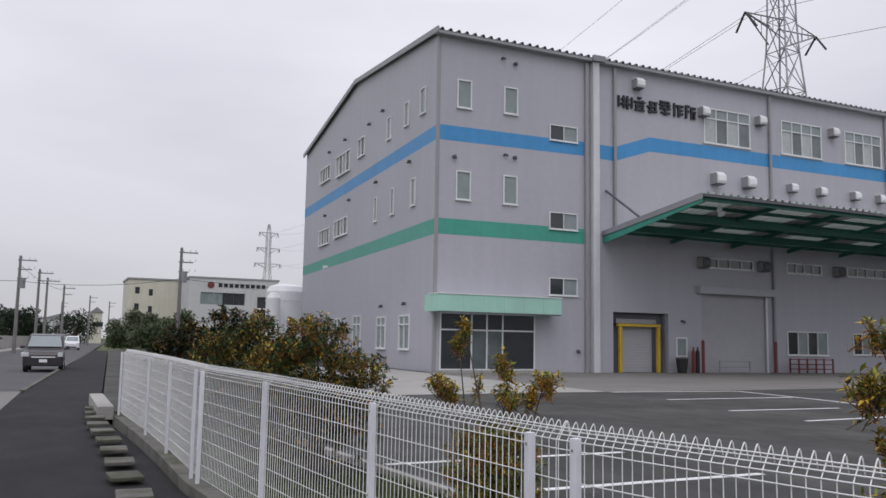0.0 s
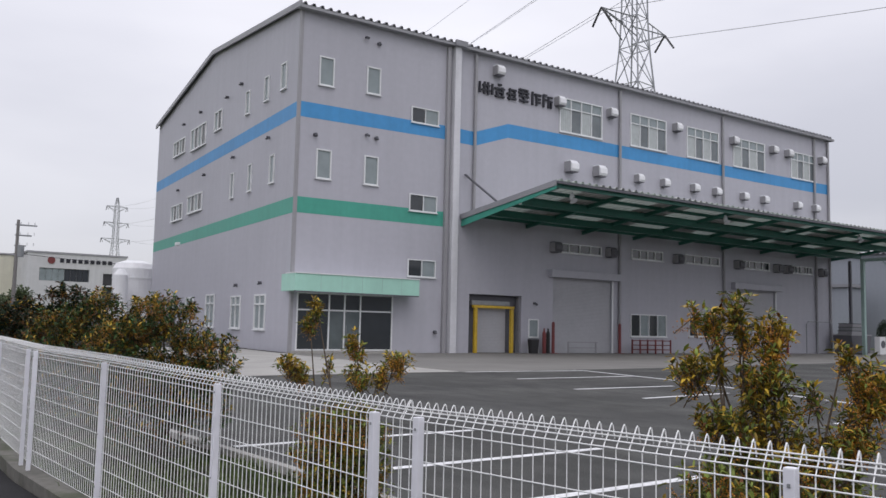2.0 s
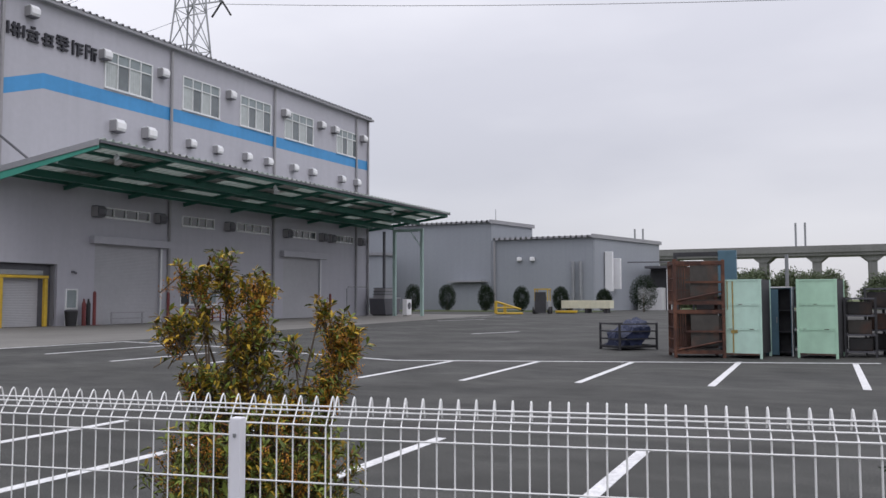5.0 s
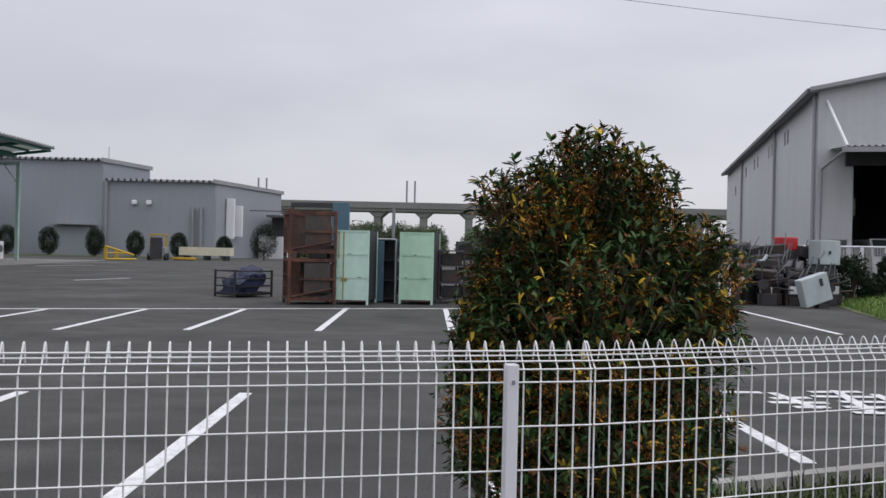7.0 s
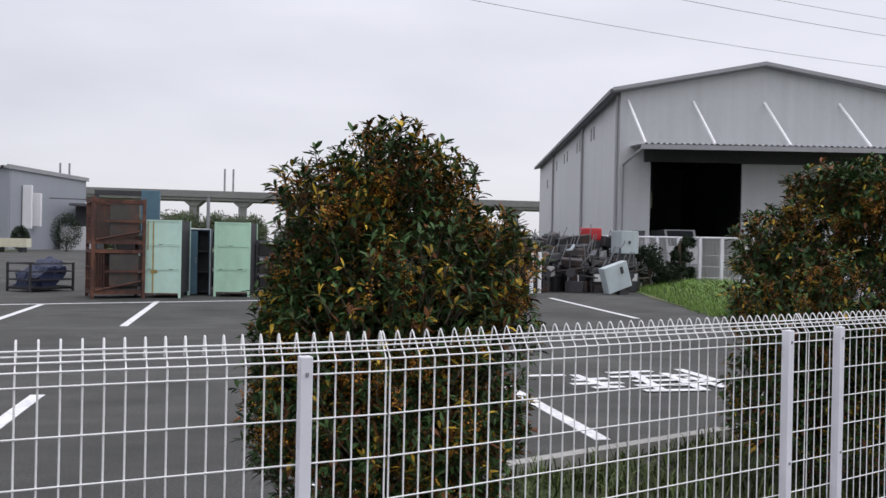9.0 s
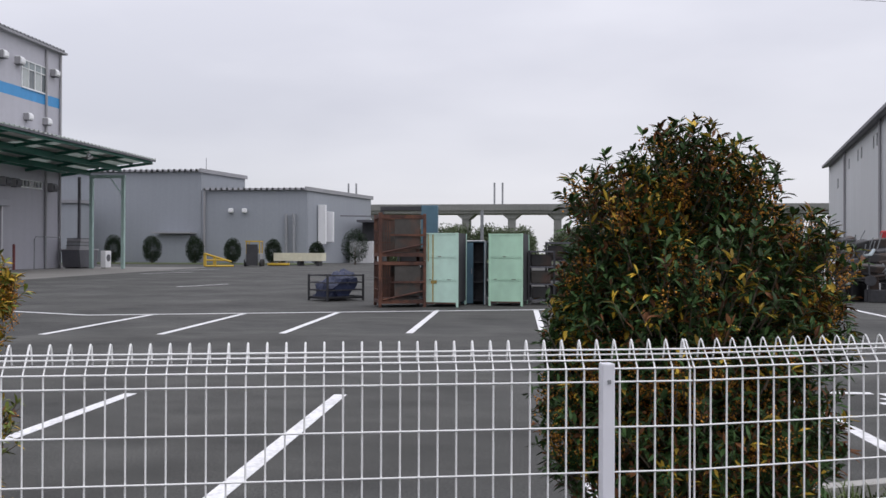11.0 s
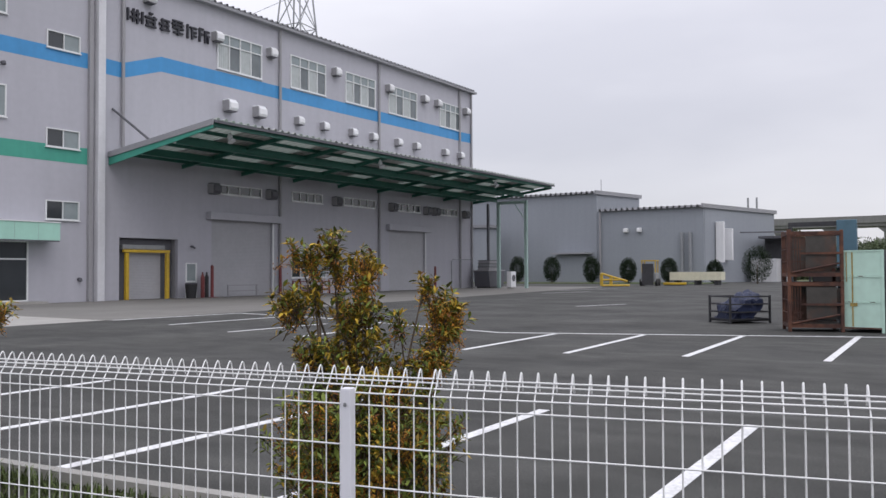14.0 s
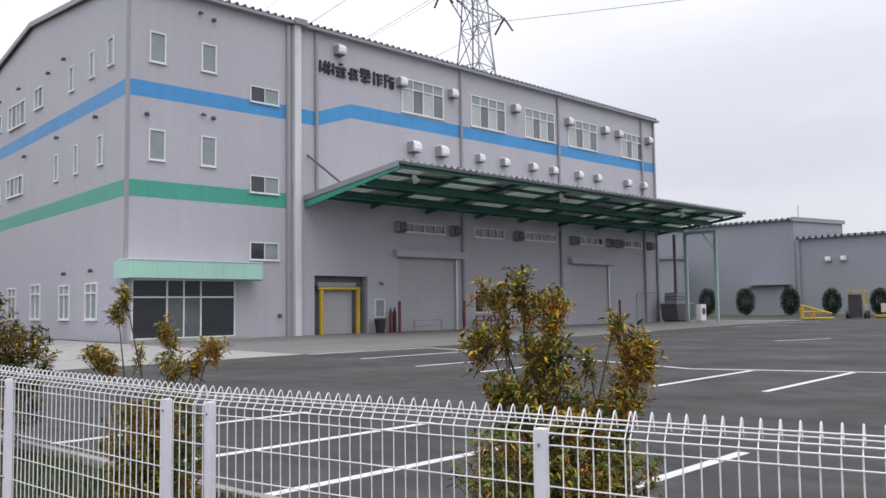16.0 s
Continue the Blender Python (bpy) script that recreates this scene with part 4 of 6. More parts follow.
def shrub(x, y, side, lobes, label, seed, twigs=420, leaf=0.048, old=0.25, flower=0.5, ground=0.0, name="osmanthus_shrub", stems=5, green=None, rust=1.0, group="shrubs along the fence"):
    """A bush of many twigs. lobes: (sideways, up, radius across, radius up); side: the level direction of 'sideways'."""
    rng = random.Random(seed)
    ob = thing(name, label, "shrub", pose(x, y, ground), group)
    side = Vector((*side, 0)).normalized()
    deep = Vector((-side.y, side.x, 0))
    stem = bmesh.new()
    heads = [(side * a + Vector((0, 0, z)), rx, rz) for a, z, rx, rz in lobes]
    for k in range(stems):
        foot = Vector((rng.uniform(-0.08, 0.08), rng.uniform(-0.08, 0.08), -0.05))
        c, rx, rz = heads[k % len(heads)]
        mid = foot.lerp(c, 0.5) + Vector((rng.uniform(-0.08, 0.08), rng.uniform(-0.08, 0.08), 0.05))
        tube(stem, [foot, mid, c + Vector((0, 0, rz * 0.6))], [0.013, 0.008, 0.003], 5)
    total = sum(rx * rx + rx * rz for _, rx, rz in heads)
    fresh, aged, rusty, petals = ([], []), ([], []), ([], []), ([], [])
    for c, rx, rz in heads:
        for _ in range(int(twigs * (rx * rx + rx * rz) / total)):
            v = Vector((rng.gauss(0, 1), rng.gauss(0, 1), rng.gauss(0, 1))).normalized()
            if v.z < -0.5 and rng.random() < 0.6:
                v.z = -v.z
            reach = rng.uniform(0.7, 1.03) if rng.random() < 0.7 else rng.uniform(0.2, 0.75)
            tip = c + (side * v.x * rx + deep * v.y * rx + Vector((0, 0, v.z * rz))) * reach
            if tip.z < 0.04:
                tip.z = rng.uniform(0.04, 0.2)
            out = (side * v.x * 0.7 + deep * v.y * 0.7 + Vector((rng.gauss(0, 0.15), rng.gauss(0, 0.15), v.z * 0.6 + 0.75))).normalized()
            ln = rng.uniform(0.07, 0.17)
            base = tip - out * ln
            tube(stem, [base, tip], [0.0035, 0.0015], 3, False)
            spot = Vector((x, y, 0)) + tip
            turning = old * (1.25 if tip.z > 1.0 else 0.45) + 0.75 * noise.noise(spot * 5.0)
            brown = 0.12 + 0.45 * max(0.0, noise.noise(spot * 6.0 + Vector((9, 2, 5))))
            for q in range(rng.randint(9, 14)):
                at = base.lerp(tip, 1.0 if q < 4 else rng.uniform(0.1, 1.0))
                u = rng.random()
                whorl_leaf(aged if u < turning * 0.5 else rusty if rng.random() < brown * rust else fresh, at, out, rng, leaf)
            patch = 0.16 + 2.0 * noise.noise(spot * 4.5) + 0.3 * (tip.z - 0.9)
            if rng.random() < flower * max(0.0, min(1.6, patch * 1.6)):
                for _ in range(rng.randint(28, 44)):
                    blossom(petals, base.lerp(tip, rng.uniform(0.0, 0.85)) + Vector((rng.gauss(0, 0.013), rng.gauss(0, 0.013), rng.gauss(0, 0.011))), rng, rng.uniform(0.0026, 0.0056))
    tagged(part("branchwork", stem, BARK, ob), kind="stuff")
    for data, n, mat in ((fresh, "leaves", green or LEAF), (aged, "yellowed_leaves", LEAF_OLD), (rusty, "rusty_leaves", LEAF_RUST), (petals, "blossoms", BLOSSOM)):
        if data[0]:
            o = tagged(new(n, mesh_from(data, n, mat)), kind="stuff")
            o.parent = ob
    return ob


shrub(3.68, -1.14, (0.0, 1.0), [(0.06, 1.67, 0.24, 0.29), (0.28, 1.55, 0.25, 0.27), (0.38, 1.26, 0.2, 0.24), (0.42, 0.98, 0.22, 0.28), (0.4, 0.72, 0.23, 0.3), (-0.13, 1.59, 0.21, 0.26), (-0.35, 1.36, 0.24, 0.24), (0.3, 1.25, 0.26, 0.28), (-0.36, 1.12, 0.22, 0.24), (0.0, 1.2, 0.48, 0.4),
                                (0.32, 0.92, 0.26, 0.3), (0.02, 0.8, 0.55, 0.45), (0.02, 0.45, 0.47, 0.38), (-0.3, 0.7, 0.25, 0.3)],
      "dense dark green osmanthus bush with orange blossom", 3, twigs=4600, leaf=0.055, old=0.17, flower=0.55, stems=8)
shrub(3.36, 2.0, (-0.63, 0.775), [(0.15, 1.61, 0.07, 0.1), (0.25, 1.55, 0.08, 0.06), (0.33, 1.6, 0.04, 0.03), (0.0, 1.49, 0.1, 0.12), (0.12, 1.48, 0.07, 0.08), (0.33, 1.32, 0.12, 0.1), (0.22, 1.38, 0.06, 0.07), (0.265, 1.1, 0.09, 0.09),
                                  (0.04, 1.27, 0.14, 0.16), (0.05, 1.08, 0.2, 0.14), (-0.345, 1.27, 0.11, 0.16), (-0.29, 1.41, 0.05, 0.07), (-0.43, 1.25, 0.07, 0.1), (-0.32, 1.06, 0.13, 0.11), (-0.16, 1.25, 0.045, 0.08), (-0.16, 1.0, 0.1, 0.08),
                                  (0.0, 0.72, 0.48, 0.3), (0.0, 0.42, 0.42, 0.32)],
      "open leggy osmanthus bush with yellowing leaves and blossom", 5, twigs=1800, leaf=0.048, old=0.85, flower=1.1, stems=18, green=LEAF_LIGHT, rust=0.4)
shrub(3.05, 5.4, (-0.9, 0.435), [(0.236, 1.62, 0.085, 0.09), (0.28, 1.5, 0.08, 0.1), (0.4, 1.2, 0.12, 0.06), (0.32, 1.13, 0.09, 0.06), (0.13, 1.18, 0.05, 0.1), (-0.07, 1.33, 0.085, 0.13), (-0.1, 1.1, 0.12, 0.12),
                                 (-0.39, 1.23, 0.12, 0.08), (-0.27, 1.12, 0.1, 0.1), (0.0, 0.6, 0.4, 0.34), (0.0, 0.32, 0.36, 0.28)],
      "thin osmanthus bush with yellowing leaves", 7, twigs=1000, leaf=0.05, old=0.8, flower=1.0, green=LEAF_LIGHT, stems=11, rust=0.4)
shrub(5.0, -4.0, (0.6, 0.8), [(0.0, 1.72, 0.3, 0.3), (0.3, 1.45, 0.28, 0.28), (-0.3, 1.72, 0.32, 0.32), (0.0, 1.1, 0.6, 0.5), (0.0, 0.6, 0.4, 0.4), (0.0, 0.5, 0.6, 0.5), (-0.65, 1.6, 0.42, 0.42), (-0.6, 0.7, 0.55, 0.55), (-1.0, 1.45, 0.42, 0.45), (-1.0, 0.7, 0.5, 0.5)],
      "dense osmanthus bush with orange blossom", 9, twigs=5600, leaf=0.065, old=0.12, flower=0.55, stems=6)
shrub(5.9, -6.3, (0.6, 0.8), [(0.0, 1.75, 0.5, 0.4), (0.0, 1.1, 0.75, 0.6), (0.2, 0.4, 0.7, 0.5), (-0.5, 1.4, 0.5, 0.5), (0.4, 1.3, 0.5, 0.5)], "leafy green bush behind the fence", 10, twigs=1500, leaf=0.07, old=0.05, flower=0.1, stems=5)
shrub(2.8, 9.3, (-1.0, 0.25), [(0.0, 1.4, 0.5, 0.42), (-0.45, 1.05, 0.45, 0.4), (0.4, 1.1, 0.45, 0.45), (0.0, 0.6, 0.8, 0.55)],
      "broad dark osmanthus bush, orange at the top", 11, twigs=1700, leaf=0.07, old=0.4, flower=0.6, stems=6)
shrub(2.75, 12.6, (-1.0, 0.2), [(-0.1, 1.55, 0.35, 0.4), (-0.45, 1.2, 0.45, 0.4), (0.4, 1.25, 0.5, 0.45), (0.0, 0.6, 0.8, 0.55)],
      "tall osmanthus bush with some yellowing leaves", 12, twigs=1300, leaf=0.08, old=0.3, flower=0.45, stems=6)
shrub(2.75, 15.2, (-1.0, 0.2), [(-0.1, 1.68, 0.5, 0.45), (-0.45, 1.3, 0.5, 0.5), (0.3, 1.25, 0.4, 0.5), (0.0, 0.6, 0.75, 0.6)],
      "dark rounded evergreen bush", 20, twigs=700, leaf=0.11, old=0.05, flower=0.15, stems=5, green=DARK_LEAF)
shrub(2.35, 17.5, (-1.0, 0.2), [(-0.1, 1.5, 0.4, 0.42), (-0.4, 1.2, 0.45, 0.45), (0.3, 1.1, 0.4, 0.5), (0.0, 0.6, 0.65, 0.6)],
      "dark evergreen bush at the end of the bed", 21, twigs=700, leaf=0.11, old=0.08, flower=0.15, stems=5, green=DARK_LEAF)


def clump(x, y, w, h, seed, label, name="tree", n=3600, leaf=0.5, mat=None, trunk=0.35, group="", category="tree", base=0.0):
    """A distant tree: a forked tapered trunk and a loose crown of leaf clumps with gaps."""
    rng = random.Random(seed)
    ob = thing(name, label, category, pose(x, y, base), group)
    bm = bmesh.new()
    forks = [Vector((rng.uniform(-0.3, 0.3) * w, rng.uniform(-0.3, 0.3) * w, h * rng.uniform(0.6, 0.85))) for _ in range(4)]
    for f in forks:
        tube(bm, [(0, 0, -0.3), (f.x * 0.2, f.y * 0.2, h * trunk), tuple(f)], [w * 0.035 + 0.04, w * 0.025 + 0.03, 0.02], 6)
    part("trunk", bm, BARK, ob)
    data = ([], [])
    for _ in range(12):
        c = Vector((rng.uniform(-0.36, 0.36) * w, rng.uniform(-0.36, 0.36) * w, h * rng.uniform(trunk * 0.9, 0.86)))
        r = w * rng.uniform(0.13, 0.24)
        for _ in range(n // 12):
            v = Vector((rng.gauss(0, 1), rng.gauss(0, 1), rng.gauss(0, 1))).normalized()
            p = c + v * r * rng.uniform(0.2, 1.05)
            if p.z > 0.1:
                leaves(data, p, v, rng, leaf, 1.3)
    o = tagged(new("crown", mesh_from(data, "crown", mat or FAR_LEAF)), kind="stuff")
    o.parent = ob
    return ob


for k, (x, y, w, h) in enumerate(((13.4, 132, 6.4, 5.2), (11.2, 142, 7.0, 5.4), (15.0, 147, 8, 6.2), (17.0, 138, 8, 5.8), (12.6, 128, 5, 3.4), (15.6, 129, 6, 3.6))):
    clump(x, y, w, h, 50 + k, "dark green roadside tree", n=9000, leaf=0.42, trunk=0.06, group="roadside trees")
for k, (x, y, w, h) in enumerate(((-7.2, 78, 5, 4.2), (-9.5, 88, 6, 4.0), (-8.5, 104, 6, 5), (-14, 120, 9, 6), (-4, 150, 8, 6), (-18, 150, 9, 6), (-9, 200, 14, 8), (4, 210, 12, 7))):
    clump(x, y, w, h, 70 + k, "dark tree across the road", leaf=0.6, trunk=0.2, group="trees across the road", mat=DARK_LEAF)
for k, (x, y, w, h) in enumerate(((138, 40, 10, 5.95), (126, 22.3, 4.5, 9), (150, 30, 12, 7), (156, 18, 12, 6.65), (158, 6, 12, 7), (160, -10, 13, 7), (162, -24, 13, 6.3), (166, -42, 14, 6.3), (150, 22, 9, 6.65), (160, 12, 11, 6.3), (170, 4, 9, 6.3), (165, -6, 10, 5.95), (180, -16, 12, 6.3), (170, -34, 12, 5.6), (190, 30, 14, 7.7), (175, -52, 14, 5.6))):
    clump(x, y, w, h * 0.88, 90 + k, "green tree before the viaduct", n=9000, leaf=0.5, trunk=0.15, group="trees before the viaduct")


def topiary(x, y, w, h, seed, dark=True):
    rng = random.Random(seed)
    ob = thing("clipped_bush", "dark clipped egg-shaped evergreen bush", "bush", pose(x, y, 0), "clipped bushes by the rear hall")
    part("trunk", tube(bmesh.new(), [(0, 0, -0.05), (0.02, 0, h * 0.5)], [0.09, 0.05], 6), BARK, ob)
    data = ([], [])
    for _ in range(5200):
        v = Vector((rng.gauss(0, 1), rng.gauss(0, 1), rng.gauss(0, 1))).normalized()
        r = rng.uniform(0.5, 1.0)
        leaves(data, (v.x * w / 2 * r, v.y * w / 2 * r, h * 0.52 + v.z * h * 0.48 * r), v, rng, 0.17, 1.2)
    o = tagged(new("crown", mesh_from(data, "crown", DARK_LEAF)), kind="stuff")
    o.parent = ob


for k, (y, w, h) in enumerate(((50.9, 2.1, 3.5), (46.0, 2.2, 3.4), (40.6, 2.1, 3.3), (35.9, 2.0, 3.1), (30.9, 2.0, 3.0), (25.6, 1.8, 2.7), (21.0, 3.2, 4.2))):
    topiary(97, y, w, h, 120 + k)

# grass tufts in the bed and by the machinery
rng = random.Random(77)
blades, bed_blades = ([], []), ([], [])


def tuft(x, y, z, n, h, blades=blades):
    for _ in range(n):
        a = rng.uniform(0, 6.283)
        p = Vector((x + rng.gauss(0, 0.05), y + rng.gauss(0, 0.05), z))
        d = Vector((math.cos(a), math.sin(a), 0))
        ln = h * rng.uniform(0.5, 1.2)
        s = Vector((-d.y, d.x, 0)) * 0.006 * max(1, h * 4)
        k = len(blades[0])
        blades[0].extend([p - s, p + s, p + d * ln * 0.3 + Vector((0, 0, ln * 0.7)) + s * 0.7, p + d * ln * 0.3 + Vector((0, 0, ln * 0.7)) - s * 0.7, p + d * ln * 0.75 + Vector((0, 0, ln * 0.85))])
        blades[1].extend([(k, k + 1, k + 2, k + 3), (k + 3, k + 2, k + 4)])


for _ in range(2600):
    y = rng.uniform(-7.0, 9)
    fx = np.interp(-y, [-q[1] for q in FENCE], [q[0] for q in FENCE])
    kx = np.interp(-y, [-q[1] for q in KERB], [q[0] for q in KERB])
    tuft(rng.uniform(fx + 0.15, kx - 0.1), y, -0.02, 9, rng.choice((0.06, 0.09, 0.13)) if y > -1 else rng.choice((0.08, 0.12, 0.17)), bed_blades)
for _ in range(1700):
    u, v = rng.random(), rng.random()
    tuft(17 + 12 * u, -10.0 - 3.6 * u - 3.6 * v, 0.0, 10, 0.2 + 0.32 * min(1.0, 2.2 * v))
tagged(new("grass_tufts", mesh_from(blades, "grass_tufts", GRASS_BLADE)), "bright green tall grass by the scrap machinery", "grass", kind="stuff")
tagged(new("bed_grass", mesh_from(bed_blades, "bed_grass", BED_GRASS)), "dull green grass and weeds in the planting bed", "grass", kind="stuff")
single("weed_patch", slab([(17.5, -10.3), (24, -11.9), (29.5, -13.6), (30, -20), (16, -16)], 0.02, 0.05), FIELD, "green weedy verge beyond the bays", "grass", "structure")


# ---- the hall across the yard ----
hall = thing("storage_hall", "pale grey metal storage hall with an open dark doorway", "hall")
hall.matrix_world = Matrix(((-0.2176, 0.9760, 0, 42.85), (-0.9760, -0.2176, 0, -18.97), (0, 0, 1, 0), (0, 0, 0, 1)))
HW, HD, HE, HR = 15.16, 44.0, 10.0, 11.45


def hall_top(x):
    return HE + (HR - HE) * (1 - abs(x - HW / 2) / (HW / 2))


part("front_wall", pierced(HW, 9.9, [(1.68, 0, 6.6, 6.5), (0.75, 1.4, 1.45, 2.5)], 0.2, top=hall_top), SIDING_PALE, hall)
slits = [(a, z, a + w, z + 0.85) for a, w, z in ((8.4, 0.5, 8.5), (9.5, 0.5, 8.5), (14.6, 0.5, 8.45), (16.0, 0.5, 8.45), (21.5, 0.6, 8.4), (23.4, 0.6, 8.4), (28.5, 0.7, 8.3), (31, 0.7, 8.3), (36, 0.9, 7.3))]
side_wall = pierced(HD, HE - 0.02, slits, 0.2)
SIDE_M = Matrix(((0, 1, 0, 0), (1, 0, 0, 0.21), (0, 0, 1, 0), (0, 0, 0, 1)))
bmesh.ops.transform(side_wall, matrix=SIDE_M, verts=side_wall.verts)
bmesh.ops.recalc_face_normals(side_wall, faces=side_wall.faces)
part("side_wall", side_wall, SIDING_PALE, hall)
for a, b, c, d in slits:
    part("window", B(0.06, a + 0.21, b, 0.1, c + 0.21, d), GLASS_DARK, hall)
part("far_side_wall", B(HW - 0.2, 0.21, 0, HW, HD, HE - 0.02), SIDING_PALE, hall)
part("rear_wall", prism(bmesh.new(), [(0.0, 0), (HW, 0), (HW, HE), (HW / 2, HR + 0.04), (0.0, HE)], "Y", HD + 0.01, HD + 0.2), SIDING_PALE, hall)
part("floor_slab", B(0.25, 0.25, 0.004, HW - 0.25, HD, 0.02), APRON, hall)
rf = bmesh.new()
prism(rf, [(-0.5, HE - 0.14), (HW / 2, HR - 0.06), (HW + 0.5, HE - 0.14), (HW + 0.5, HE + 0.1), (HW / 2, HR + 0.16), (-0.5, HE + 0.1)], "Y", -0.4, HD + 0.5)
part("roof", rf, ROOF, hall)
part("eaves_gutter", B(-0.62, -0.4, HE - 0.16, -0.42, HD + 0.4, HE + 0.06), DARK_TRIM, hall)
part("verge_trim", prism(bmesh.new(), [(-0.5, HE - 0.08), (HW / 2, HR - 0.02), (HW + 0.5, HE - 0.08), (HW + 0.5, HE + 0.12), (HW / 2, HR + 0.18), (-0.5, HE + 0.12)], "Y", -0.5, -0.41), TRIM, hall)
cn = bmesh.new()
prof = []
for i in range(int(15.6 / 0.3)):
    prof += [(0.55 + i * 0.3, 0), (0.67 + i * 0.3, 0), (0.7 + i * 0.3, 0.07), (0.78 + i * 0.3, 0.07)]
rg = [[cn.verts.new((px, v, 7.05 + dz + 0.08 * v)) for px, dz in prof] for v in (-3.0, -0.01)]
for i in range(len(prof) - 1):
    cn.faces.new((rg[0][i], rg[0][i + 1], rg[1][i + 1], rg[1][i]))
part("door_canopy", cn, SIDING_PALE, hall)
# dark box added for the band of shade below the door canopy
part("lintel_beam", B(1.3, -0.32, 6.2, 15.0, -0.004, 6.9), DARK_STEEL, hall)
part("canopy_edge", B(0.5, -3.06, 6.55, 16.15, -2.96, 6.78), TRIM, hall)
part("canopy_gutter_pipe", tube(bmesh.new(), [(0.6, -2.8, 6.6), (0.15, -0.25, 6.0), (0.15, -0.25, 0.1)], 0.07, 6), PIPE, hall)
for px in (0.4, 3.9, 7.7, 11.7):
    part("stay", tube(bmesh.new(), [(px, -0.02, 9.5), (px + 0.35, -2.9, 6.86)], 0.07, 6), WHITE_METAL, hall)
for v in (0.35, 13.2, 31):
    part("downpipe", tube(bmesh.new(), [(-0.12, v, 0.1), (-0.12, v, HE - 0.1)], 0.09, 8), PIPE, hall)
part("inside_lamp", B(2.9, 6, 4.0, 3.2, 6.3, 5.0, bevel=0.03), CREAM, hall)
stored = thing("parked_van", "pale van parked inside the dark hall", "van", hall.matrix_world @ pose(2.9, 0.9, 0.02) @ Matrix.Diagonal((1, 1, 1.3, 1)))
part("body", prism(bmesh.new(), [(0.0, 0.3), (0.0, 1.0), (0.25, 1.25), (0.8, 2.0), (4.0, 2.0), (4.1, 0.3)], "X", 0, 1.7), PALE_WALL, stored)
part("windscreen", prism(bmesh.new(), [(0.24, 1.3), (0.74, 1.95), (0.72, 1.96), (0.22, 1.31)], "X", 0.12, 1.58), GLASS_DARK, stored)
for a in (0.05, 1.45):
    for b in (0.8, 3.2):
        part("wheel", tube(bmesh.new(), [(a, b, 0.3), (a + 0.2, b, 0.3)], 0.3, 14), BLACK, stored)
    part("headlight", B(a, -0.03, 0.75, a + 0.22, -0.002, 0.92), LAMP_GLASS, stored)
part("bumper", B(0.0, -0.08, 0.32, 1.7, -0.002, 0.55, bevel=0.03), DARK_TRIM, stored)
part("small_window", B(0.77, 0.06, 1.42, 1.43, 0.1, 2.48), GLASS_DARK, hall)
part("stored_machine", B(3.2, 9, 0.02, 6.2, 11, 2.2, bevel=0.1), GREY_STEEL, hall, "grey machine inside the doorway")

# ---- the rear halls ----
rear = thing("rear_hall", "low grey corrugated hall behind the yard", "hall", pose(104, 42.75, 0))


def eave_ribs(parent, y0, y1, z, depth, x=0.0, lean=0.0):
    bm = bmesh.new()
    prof = []
    n = int((y1 - y0) / 0.75)
    for i in range(n):
        a = y0 + i * 0.75
        prof += [(a, 0), (a + 0.3, 0), (a + 0.36, 0.3), (a + 0.58, 0.3), (a + 0.64, 0)]
    rg = [[bm.verts.new((v, a + lean * v, z + dz)) for a, dz in prof] for v in (x - 0.5, x + depth)]
    for i in range(len(prof) - 1):
        bm.faces.new((rg[0][i], rg[0][i + 1], rg[1][i + 1], rg[1][i]))
    part("roof", bm, ROOF, parent, "ribbed grey folded-plate roof")


part("front_wall", B(0, 0.0, 0, 0.3, 24, 11.75), SIDING_FAR, rear)
endw = bmesh.new()
prism(endw, [(0.31, 0.0), (10, -2.2), (10, -1.9), (0.31, 0.3)], "Z", 0, 11.7)
part("end_wall", endw, SIDING_FAR, rear)
eave_ribs(rear, 0.0, 24, 11.78, 9.5)
part("verge", prism(bmesh.new(), [(-0.5, -0.1), (10.2, -2.5), (10.2, -2.3), (-0.5, 0.1)], "Z", 11.65, 12.15), TRIM, rear)
part("lean_to_roof", B(-2.4, 0.6, 3.75, -0.01, 5.6, 3.95), TRIM, rear)
part("lean_to_panel", B(-1.6, 0.9, 0, -1.5, 5.3, 3.6), SIDING_FAR, rear)
part("downpipe", tube(bmesh.new(), [(-0.2, -0.5, 0.1), (-0.2, -0.5, 9.2)], 0.15, 6), PIPE, rear)
part("roof_aerial", tube(bmesh.new(), [(4, 1, 11.7), (4, 1, 14.0)], 0.05, 4), GALV, rear)
low = thing("rear_annex", "low grey corrugated annex beside the rear hall", "hall", pose(104, 28.8, 0))
part("front_wall", B(0.02, 0, 0, 0.3, 13.92, 9.3), SIDING_FAR, low)
eave_ribs(low, 0.0, 13.8, 9.32, 17.5, lean=-0.25)
endw = bmesh.new()
prism(endw, [(0.31, -0.05), (18.3, -4.53), (18.3, -4.23), (0.31, 0.25)], "Z", 0, 9.3)
part("end_wall", endw, SIDING_FAR, low)
part("verge", prism(bmesh.new(), [(-0.5, -0.1), (18.6, -4.85), (18.6, -4.6), (-0.5, 0.12)], "Z", 9.25, 9.75), TRIM, low)
for y in (8.1, 9.9):
    part("vent_hood", B(-0.5, y - 0.3, 6.45, -0.01, y + 0.3, 7.0, bevel=0.12), WHITE_METAL, low, "white vent hood")
for a in (1.6, 2.6):
    part("vent_pipe", tube(bmesh.new(), [(-0.3, a, 0), (-0.3, a, 6.3)], 0.22, 8), GALV, low)
